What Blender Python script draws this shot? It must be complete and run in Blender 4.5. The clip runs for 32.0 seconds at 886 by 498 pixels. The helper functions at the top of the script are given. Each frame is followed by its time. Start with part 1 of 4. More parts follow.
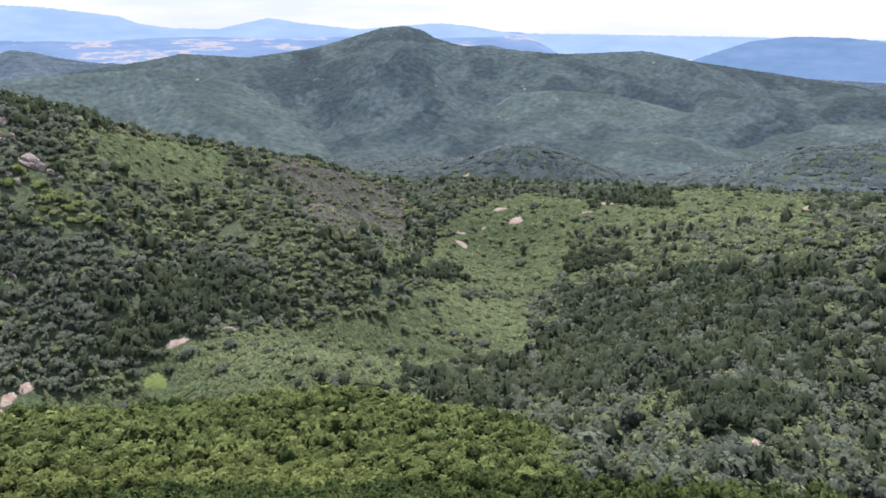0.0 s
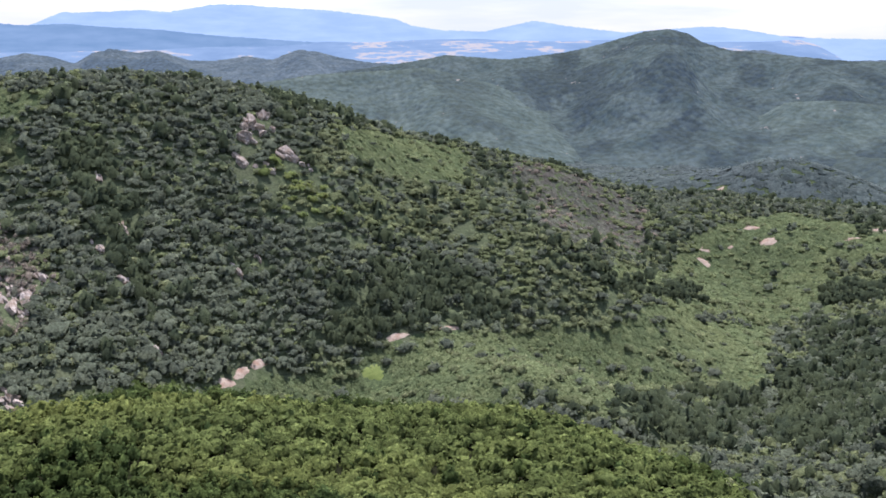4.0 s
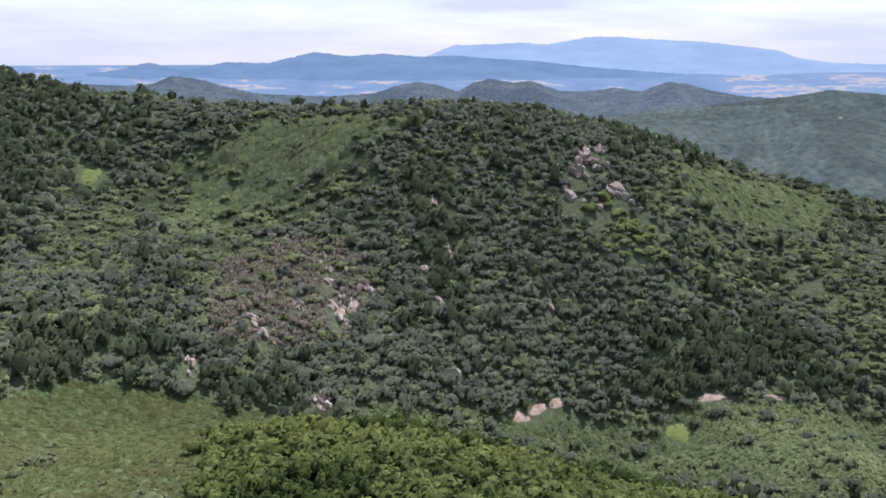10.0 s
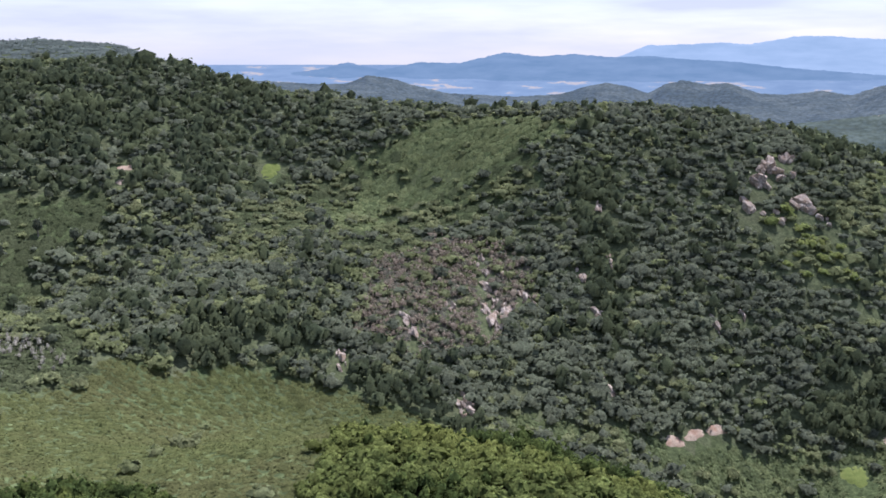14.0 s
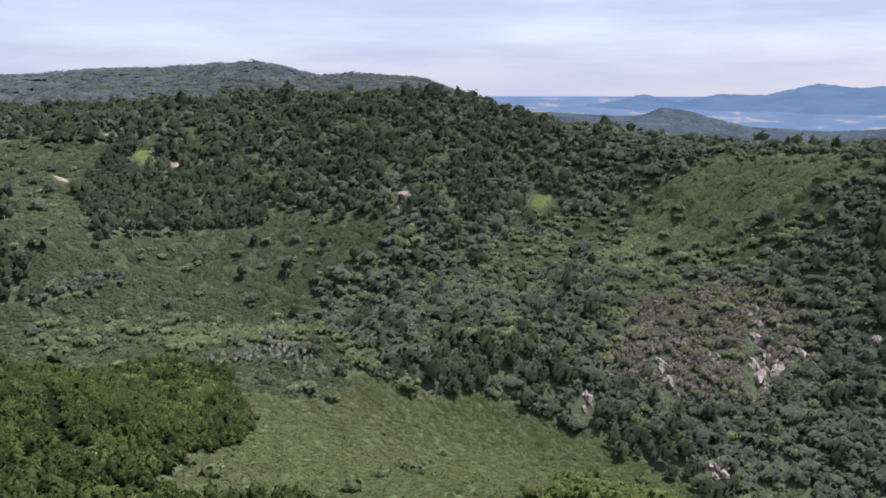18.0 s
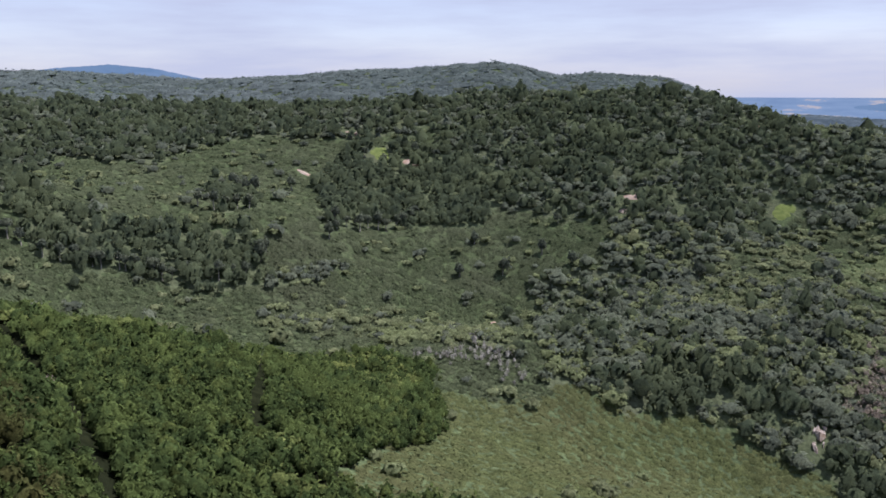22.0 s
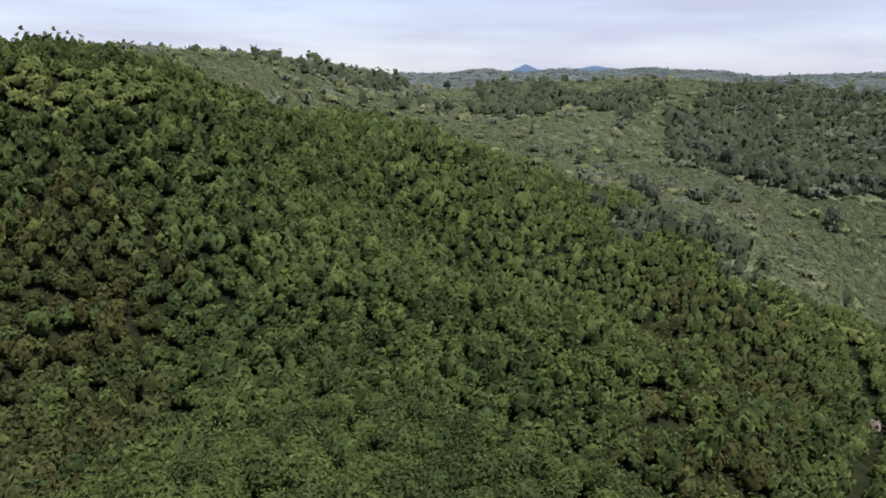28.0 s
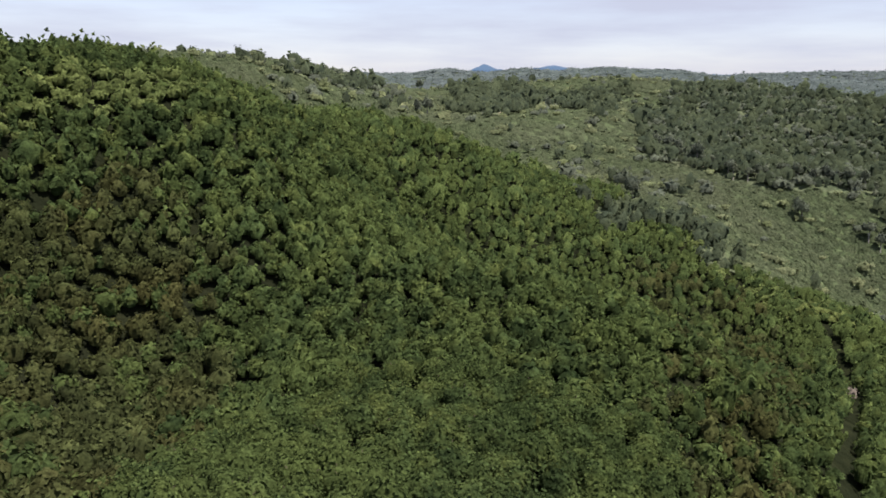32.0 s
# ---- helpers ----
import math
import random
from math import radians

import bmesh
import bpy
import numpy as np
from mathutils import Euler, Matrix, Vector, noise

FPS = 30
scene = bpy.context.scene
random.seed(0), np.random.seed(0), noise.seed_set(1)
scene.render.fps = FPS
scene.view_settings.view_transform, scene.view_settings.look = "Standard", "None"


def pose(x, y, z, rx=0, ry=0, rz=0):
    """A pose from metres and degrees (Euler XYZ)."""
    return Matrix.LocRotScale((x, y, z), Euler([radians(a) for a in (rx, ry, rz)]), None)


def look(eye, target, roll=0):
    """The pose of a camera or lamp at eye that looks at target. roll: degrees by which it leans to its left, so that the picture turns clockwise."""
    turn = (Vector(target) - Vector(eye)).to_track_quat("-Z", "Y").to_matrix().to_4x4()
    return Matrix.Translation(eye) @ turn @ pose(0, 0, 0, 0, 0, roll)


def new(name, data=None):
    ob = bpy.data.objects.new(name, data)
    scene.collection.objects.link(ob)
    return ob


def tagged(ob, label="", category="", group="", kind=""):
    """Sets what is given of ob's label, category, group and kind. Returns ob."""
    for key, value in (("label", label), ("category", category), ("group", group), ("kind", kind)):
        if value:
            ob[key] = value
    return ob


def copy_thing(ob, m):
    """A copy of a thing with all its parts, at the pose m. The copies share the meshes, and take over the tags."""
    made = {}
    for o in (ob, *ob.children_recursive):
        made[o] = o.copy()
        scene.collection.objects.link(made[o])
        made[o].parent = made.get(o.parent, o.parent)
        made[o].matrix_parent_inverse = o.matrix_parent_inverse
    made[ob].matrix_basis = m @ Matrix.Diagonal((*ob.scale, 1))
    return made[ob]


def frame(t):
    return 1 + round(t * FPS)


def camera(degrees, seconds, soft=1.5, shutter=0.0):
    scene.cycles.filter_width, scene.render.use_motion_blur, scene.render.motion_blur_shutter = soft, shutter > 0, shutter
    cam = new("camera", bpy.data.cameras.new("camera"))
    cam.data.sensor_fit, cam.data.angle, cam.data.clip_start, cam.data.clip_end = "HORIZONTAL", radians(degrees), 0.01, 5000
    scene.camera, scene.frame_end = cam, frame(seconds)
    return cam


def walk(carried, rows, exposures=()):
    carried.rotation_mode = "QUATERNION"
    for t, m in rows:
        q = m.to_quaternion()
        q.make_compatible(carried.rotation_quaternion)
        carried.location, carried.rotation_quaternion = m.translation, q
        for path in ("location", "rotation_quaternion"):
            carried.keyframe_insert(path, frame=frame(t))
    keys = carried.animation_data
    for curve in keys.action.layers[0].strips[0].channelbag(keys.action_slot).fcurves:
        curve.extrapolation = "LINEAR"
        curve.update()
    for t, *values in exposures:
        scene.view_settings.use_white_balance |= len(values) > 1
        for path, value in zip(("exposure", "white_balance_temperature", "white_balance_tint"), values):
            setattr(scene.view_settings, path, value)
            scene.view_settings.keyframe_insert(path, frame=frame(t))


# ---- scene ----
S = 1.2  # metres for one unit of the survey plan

cam = camera(55.6, 32.0, soft=1.7)
# seconds, place, bearing to the left of +y, pitch, roll
PATH = [
    (0, -43.93, -17.26, 248.93, -38.71, -15.33, 0.06),
    (0.5, -40.60, -17.23, 248.90, -36.58, -15.34, 0.08),
    (1, -37.62, -17.00, 248.56, -34.47, -15.32, 0.05),
    (1.5, -35.52, -16.22, 248.72, -32.49, -15.34, 0.04),
    (2, -32.78, -15.65, 248.66, -30.23, -15.33, 0.07),
    (2.5, -30.21, -14.98, 248.86, -27.92, -15.35, 0.08),
    (3, -27.71, -14.55, 248.91, -25.54, -15.36, 0.04),
    (3.5, -24.97, -13.54, 248.94, -23.23, -15.38, 0.12),
    (5.5, -15.94, -8.63, 249.82, -16.05, -14.00, 0.18),
    (6, -13.57, -7.74, 249.54, -14.27, -13.35, 0.18),
    (6.5, -11.22, -6.57, 249.70, -12.45, -13.33, 0.19),
    (7, -9.06, -5.34, 249.55, -10.65, -13.20, 0.14),
    (7.5, -6.60, -4.42, 249.90, -8.31, -13.19, 0.17),
    (8, -3.98, -3.02, 249.87, -5.45, -13.19, 0.18),
    (8.5, -2.45, -1.71, 250.13, -2.71, -13.21, 0.17),
    (9, -0.06, -0.38, 250.16, 0.36, -13.19, 0.17),
    (9.5, 2.20, 0.64, 250.32, 2.21, -13.20, 0.12),
    (10, 4.28, 1.90, 250.60, 3.45, -13.22, 0.10),
    (10.5, 6.31, 3.49, 250.64, 4.76, -13.22, 0.10),
    (11, 8.21, 4.78, 250.63, 6.19, -13.22, 0.10),
    (11.5, 9.99, 6.07, 250.75, 7.73, -13.23, 0.07),
    (12, 11.84, 7.63, 250.74, 9.29, -13.22, 0.07),
    (12.5, 13.31, 9.42, 250.97, 10.81, -13.23, 0.13),
    (13, 15.09, 11.14, 251.09, 12.46, -13.22, 0.12),
    (13.5, 16.44, 12.82, 251.19, 14.15, -13.23, 0.08),
    (14, 18.08, 14.48, 251.21, 16.23, -13.23, 0.11),
    (14.5, 19.16, 16.80, 251.37, 18.44, -13.25, 0.13),
    (16.5, 23.70, 24.68, 251.54, 27.98, -11.21, 0.04),
    (17, 25.22, 27.09, 251.31, 30.63, -11.17, -0.01),
    (17.5, 25.85, 28.91, 251.23, 33.44, -11.18, 0.01),
    (18, 27.18, 31.46, 251.13, 36.02, -11.16, -0.07),
    (18.5, 27.62, 33.20, 250.99, 37.49, -11.14, -0.09),
    (19, 28.13, 35.66, 251.09, 39.03, -11.14, -0.07),
    (19.5, 28.35, 37.87, 251.14, 40.64, -11.15, -0.08),
    (20, 28.73, 40.08, 251.00, 42.56, -11.13, -0.10),
    (20.5, 28.27, 42.56, 250.72, 44.62, -11.12, -0.03),
    (21, 28.18, 44.84, 250.44, 46.96, -11.10, -0.10),
    (21.5, 28.13, 47.04, 250.37, 49.71, -11.12, -0.15),
    (22, 27.61, 49.04, 250.08, 52.39, -11.08, -0.15),
    (22.5, 26.98, 51.34, 249.94, 55.36, -11.07, -0.19),
    (23, 26.67, 53.52, 249.34, 58.44, -11.00, -0.25),
    (23.5, 26.37, 55.63, 249.41, 61.61, -11.00, -0.26),
    (24, 25.98, 57.97, 249.59, 65.01, -11.04, -0.28),
    (24.5, 24.14, 59.39, 249.06, 68.28, -10.98, -0.33),
    (25, 23.74, 61.39, 249.04, 72.02, -10.98, -0.31),
    (25.5, 21.73, 64.51, 248.32, 77.39, -10.88, -0.44),
    (26, 19.36, 64.75, 247.71, 82.45, -10.83, -0.33),
    (26.5, 16.22, 66.39, 246.81, 88.42, -10.70, -0.41),
    (28.5, 2.05, 77.23, 251.35, 115.17, -11.03, 0.68),
    (29, 5.51, 77.08, 251.14, 114.53, -11.00, 0.59),
    (29.5, 8.95, 75.53, 250.93, 114.34, -11.01, 0.55),
    (30, 12.44, 73.97, 250.79, 114.19, -11.00, 0.49),
    (30.5, 15.62, 72.08, 250.57, 114.21, -10.98, 0.46),
    (31, 18.67, 70.51, 250.51, 113.80, -11.02, 0.40),
    (31.5, 21.64, 68.62, 250.15, 111.55, -10.97, 0.33),
    (32, 24.19, 67.00, 249.99, 109.37, -10.92, 0.31),
]


def stance(x, y, z, yaw, pitch, roll):
    a, p = radians(yaw), radians(pitch)
    ahead = Vector((-math.sin(a) * math.cos(p), math.cos(a) * math.cos(p), math.sin(p)))
    eye = Vector((x, y, z))
    return look(eye, eye + ahead * 100, roll)


walk(cam, [(t, stance(*row)) for t, *row in PATH], exposures=[(0, 1.58, 5900, 25.5), (3, 1.58, 5900, 25.5), (7, 1.32, 5900, 25.5), (14, 1.3, 5900, 25.5), (20, 0.95, 5900, 25.5), (26, 0.98, 6020, 25.5), (30, 1.07, 6380, 21.5), (32, 1.07, 6400, 21.5)])

# ---- sky and sun ----
SUN_BEARING, SUN_HEIGHT = -30.0, 67.0
world = bpy.data.worlds.new("sky")
scene.world = world
world.use_nodes = True
nt = world.node_tree
nt.nodes.clear()


def node(tree, kind, **values):
    made = tree.nodes.new(kind)
    for key, value in values.items():
        made.inputs[key].default_value = value
    return made


def ramp(tree, *stops):
    made = tree.nodes.new("ShaderNodeValToRGB")
    while len(made.color_ramp.elements) < len(stops):
        made.color_ramp.elements.new(0.5)
    for e, (place, colour) in zip(made.color_ramp.elements, stops):
        e.position, e.color = place, (*colour, 1)
    return made


def blend(tree, factor, a, b):
    made = tree.nodes.new("ShaderNodeMix")
    made.data_type = "RGBA"
    for slot, v in ((0, factor), (6, a), (7, b)):
        if hasattr(v, "is_linked"):
            tree.links.new(v, made.inputs[slot])
        else:
            made.inputs[slot].default_value = v if slot == 0 else (*v, 1)
    return made.outputs[2]


out = nt.nodes.new("ShaderNodeOutputWorld")
back = nt.nodes.new("ShaderNodeBackground")
sky = nt.nodes.new("ShaderNodeTexSky")
sky.sky_type, sky.sun_disc = "NISHITA", False
sky.sun_elevation, sky.sun_rotation = radians(SUN_HEIGHT), radians(-SUN_BEARING)
sky.air_density, sky.dust_density, sky.ozone_density = 1.0, 0.6, 1.0
where = nt.nodes.new("ShaderNodeTexCoord")
squash = node(nt, "ShaderNodeMapping", Scale=(1.6, 1.6, 13.0))
nt.links.new(where.outputs["Generated"], squash.inputs["Vector"])
cloud = node(nt, "ShaderNodeTexNoise", Scale=2.1, Detail=5.0, Roughness=0.55)
nt.links.new(squash.outputs[0], cloud.inputs["Vector"])
veil = ramp(nt, (0.34, (0.6, 0.6, 0.6)), (0.66, (0.95, 0.95, 0.95)))
nt.links.new(cloud.outputs["Fac"], veil.inputs[0])
nt.links.new(blend(nt, veil.outputs[0], sky.outputs[0], (2.74, 3.06, 3.55)), back.inputs["Color"])
back.inputs["Strength"].default_value = 0.10
nt.links.new(back.outputs[0], out.inputs[0])

lamp = bpy.data.lights.new("sun", "SUN")
lamp.energy, lamp.angle, lamp.color = 5.0, radians(0.6), (1.0, 0.95, 0.86)
sun = new("sun", lamp)
sb, sh = radians(SUN_BEARING), radians(SUN_HEIGHT)
sun.matrix_world = look(Vector((-math.sin(sb) * math.cos(sh), math.cos(sb) * math.cos(sh), math.sin(sh))) * 500 + Vector((0, 0, 250)), (0, 0, 250))


# ---- materials ----
def surface(name, colours, scale, detail=4.0, rough=0.9, second=None, second_scale=0.02, island=0.0, through_light=0.0, bump=0.0, bump_scale=1.0, grain=0.0):
    """A matt natural surface: grain from one noise, patches from a second, tone that follows the bumps, and a spread of
    tone from piece to piece.
    """
    m = bpy.data.materials.new(name)
    m.use_nodes = True
    t = m.node_tree
    t.nodes.clear()
    end = t.nodes.new("ShaderNodeOutputMaterial")
    geo = t.nodes.new("ShaderNodeNewGeometry")
    fine = node(t, "ShaderNodeTexNoise", Scale=scale, Detail=detail, Roughness=0.6)
    t.links.new(geo.outputs["Position"], fine.inputs["Vector"])
    tone = ramp(t, *[(0.32 + 0.36 * i / (len(colours) - 1), c) for i, c in enumerate(colours)])
    t.links.new(fine.outputs["Fac"], tone.inputs[0])
    colour = tone.outputs[0]
    if second:
        wide = node(t, "ShaderNodeTexNoise", Scale=second_scale, Detail=3.0, Roughness=0.55)
        t.links.new(geo.outputs["Position"], wide.inputs["Vector"])
        gate = ramp(t, (0.45, (0, 0, 0)), (0.68, (1, 1, 1)))
        t.links.new(wide.outputs["Fac"], gate.inputs[0])
        colour = blend(t, gate.outputs[0], colour, second)
    if island:
        hsv = t.nodes.new("ShaderNodeHueSaturation")
        span = node(t, "ShaderNodeMapRange")
        span.inputs[3].default_value, span.inputs[4].default_value = 1 - island, 1 + island
        t.links.new(geo.outputs["Random Per Island"], span.inputs[0])
        t.links.new(span.outputs[0], hsv.inputs["Value"])
        t.links.new(colour, hsv.inputs["Color"])
        colour = hsv.outputs[0]
    if bump:
        rough_noise = node(t, "ShaderNodeTexNoise", Scale=bump_scale, Detail=4.0, Roughness=0.65)
        t.links.new(geo.outputs["Position"], rough_noise.inputs["Vector"])
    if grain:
        # value follows the bump noise: darker where it is low, lighter where high
        relief_tone = t.nodes.new("ShaderNodeHueSaturation")
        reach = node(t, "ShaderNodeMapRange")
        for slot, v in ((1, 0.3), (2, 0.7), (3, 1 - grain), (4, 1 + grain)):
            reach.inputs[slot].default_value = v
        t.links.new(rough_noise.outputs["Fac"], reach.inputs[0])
        t.links.new(reach.outputs[0], relief_tone.inputs["Value"])
        t.links.new(colour, relief_tone.inputs["Color"])
        colour = relief_tone.outputs[0]
    skin = node(t, "ShaderNodeBsdfDiffuse", Roughness=rough)
    t.links.new(colour, skin.inputs["Color"])
    last = skin.outputs[0]
    if bump:
        b = node(t, "ShaderNodeBump", Strength=1.0, Distance=bump)
        t.links.new(rough_noise.outputs["Fac"], b.inputs["Height"])
        t.links.new(b.outputs[0], skin.inputs["Normal"])
    if through_light:
        leaf = t.nodes.new("ShaderNodeBsdfTranslucent")
        t.links.new(colour, leaf.inputs["Color"])
        mix = node(t, "ShaderNodeMixShader")
        mix.inputs[0].default_value = through_light
        t.links.new(last, mix.inputs[1])
        t.links.new(leaf.outputs[0], mix.inputs[2])
        last = mix.outputs[0]
    t.links.new(last, end.inputs[0])
    return m


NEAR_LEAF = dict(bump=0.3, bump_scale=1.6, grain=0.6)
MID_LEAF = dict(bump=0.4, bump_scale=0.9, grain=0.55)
FOLIAGE = {
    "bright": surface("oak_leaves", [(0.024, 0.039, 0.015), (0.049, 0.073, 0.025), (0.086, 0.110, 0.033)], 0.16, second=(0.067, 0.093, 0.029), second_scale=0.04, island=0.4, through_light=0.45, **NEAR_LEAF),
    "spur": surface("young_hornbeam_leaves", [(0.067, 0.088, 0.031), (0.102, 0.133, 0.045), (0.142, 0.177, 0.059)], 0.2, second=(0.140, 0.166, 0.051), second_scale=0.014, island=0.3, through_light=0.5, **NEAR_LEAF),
    # part of the blue in these beech tones stands for distance haze
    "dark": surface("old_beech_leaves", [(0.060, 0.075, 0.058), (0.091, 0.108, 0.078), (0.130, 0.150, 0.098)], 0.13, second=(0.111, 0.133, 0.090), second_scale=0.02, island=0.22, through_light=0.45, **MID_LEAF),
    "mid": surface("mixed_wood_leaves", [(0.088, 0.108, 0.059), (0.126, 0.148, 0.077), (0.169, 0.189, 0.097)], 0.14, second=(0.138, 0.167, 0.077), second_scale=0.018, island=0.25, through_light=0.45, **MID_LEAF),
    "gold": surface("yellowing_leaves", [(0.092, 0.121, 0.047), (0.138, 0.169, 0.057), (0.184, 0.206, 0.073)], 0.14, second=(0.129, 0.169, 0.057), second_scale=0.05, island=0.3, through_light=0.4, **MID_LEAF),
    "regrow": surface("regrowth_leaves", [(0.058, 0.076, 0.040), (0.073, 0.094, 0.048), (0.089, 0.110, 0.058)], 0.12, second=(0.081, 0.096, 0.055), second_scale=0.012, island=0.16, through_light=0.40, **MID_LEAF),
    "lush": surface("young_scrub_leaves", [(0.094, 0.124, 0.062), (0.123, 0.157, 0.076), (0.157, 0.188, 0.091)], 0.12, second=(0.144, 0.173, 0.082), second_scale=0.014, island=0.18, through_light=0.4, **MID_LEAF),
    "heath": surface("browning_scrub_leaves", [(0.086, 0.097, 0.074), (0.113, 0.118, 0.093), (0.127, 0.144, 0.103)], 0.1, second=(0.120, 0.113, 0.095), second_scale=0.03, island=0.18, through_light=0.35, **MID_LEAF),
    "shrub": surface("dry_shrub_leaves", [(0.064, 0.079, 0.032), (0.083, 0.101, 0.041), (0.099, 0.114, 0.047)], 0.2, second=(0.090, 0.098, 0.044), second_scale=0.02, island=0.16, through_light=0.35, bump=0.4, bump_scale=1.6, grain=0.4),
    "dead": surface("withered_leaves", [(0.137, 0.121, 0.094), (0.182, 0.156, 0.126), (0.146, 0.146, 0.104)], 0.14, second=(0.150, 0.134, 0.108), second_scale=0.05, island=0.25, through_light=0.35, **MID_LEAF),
    # browner oak leaves with shade put into a darker leaf colour
    "old": surface("shade_toned_oak_leaves", [(0.025, 0.031, 0.013), (0.041, 0.051, 0.019), (0.063, 0.076, 0.027)], 0.22, second=(0.054, 0.056, 0.020), second_scale=0.05, island=0.4, through_light=0.4, **NEAR_LEAF),
    # distance haze is put into these leaves as a bluer, greyer colour
    "far": surface("far_wood_leaves_in_haze", [(0.064, 0.085, 0.080), (0.086, 0.109, 0.101), (0.105, 0.130, 0.118)], 0.06, second=(0.093, 0.115, 0.111), second_scale=0.006, island=0.2, through_light=0.30, bump=0.7, bump_scale=0.3, grain=0.35),
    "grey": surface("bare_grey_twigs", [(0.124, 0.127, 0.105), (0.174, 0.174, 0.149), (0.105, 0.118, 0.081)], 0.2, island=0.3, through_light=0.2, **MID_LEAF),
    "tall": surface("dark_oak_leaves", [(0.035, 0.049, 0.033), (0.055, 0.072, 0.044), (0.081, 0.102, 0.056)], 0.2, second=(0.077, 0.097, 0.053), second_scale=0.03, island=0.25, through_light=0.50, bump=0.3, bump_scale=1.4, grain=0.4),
}
BARK = surface("bark", [(0.07, 0.055, 0.04), (0.13, 0.11, 0.085)], 1.5, bump=0.05, bump_scale=4.0)
PALE_BARK = surface("pale_bark", [(0.2, 0.19, 0.165), (0.34, 0.32, 0.28)], 0.8)
# litter colour taken near black, standing for shade between the oak crowns
SOIL = surface("shade_dark_forest_floor", [(0.007, 0.009, 0.004), (0.011, 0.014, 0.007), (0.017, 0.020, 0.009)], 0.12, second=(0.015, 0.017, 0.009), second_scale=0.004, bump=1.6, bump_scale=0.25)
LOW_GROWTH = surface("low_scrub_and_grass", [(0.049, 0.066, 0.032), (0.064, 0.087, 0.041), (0.082, 0.107, 0.050)], 0.3, second=(0.070, 0.087, 0.046), second_scale=0.012, bump=0.3, bump_scale=0.6, grain=0.35)
UNDERSTOREY = surface("shaded_bramble_understorey", [(0.054, 0.070, 0.039), (0.078, 0.097, 0.052), (0.105, 0.127, 0.068)], 0.25, second=(0.084, 0.097, 0.057), second_scale=0.02, bump=0.3, bump_scale=0.6, grain=0.4)
ROCK = surface("pale_limestone", [(0.178, 0.148, 0.122), (0.311, 0.274, 0.238), (0.429, 0.400, 0.360)], 0.5, second=(0.244, 0.192, 0.144), second_scale=0.3, bump=0.25, bump_scale=1.4)
SAND = surface("bare_sandy_earth", [(0.238, 0.189, 0.144), (0.336, 0.280, 0.223), (0.392, 0.336, 0.281)], 0.5, second=(0.280, 0.189, 0.137), second_scale=0.15, bump=0.15, bump_scale=1.5)
GRASS = surface("meadow_grass", [(0.088, 0.117, 0.038), (0.120, 0.156, 0.049), (0.152, 0.183, 0.062)], 0.3, bump=0.2, bump_scale=2.0)


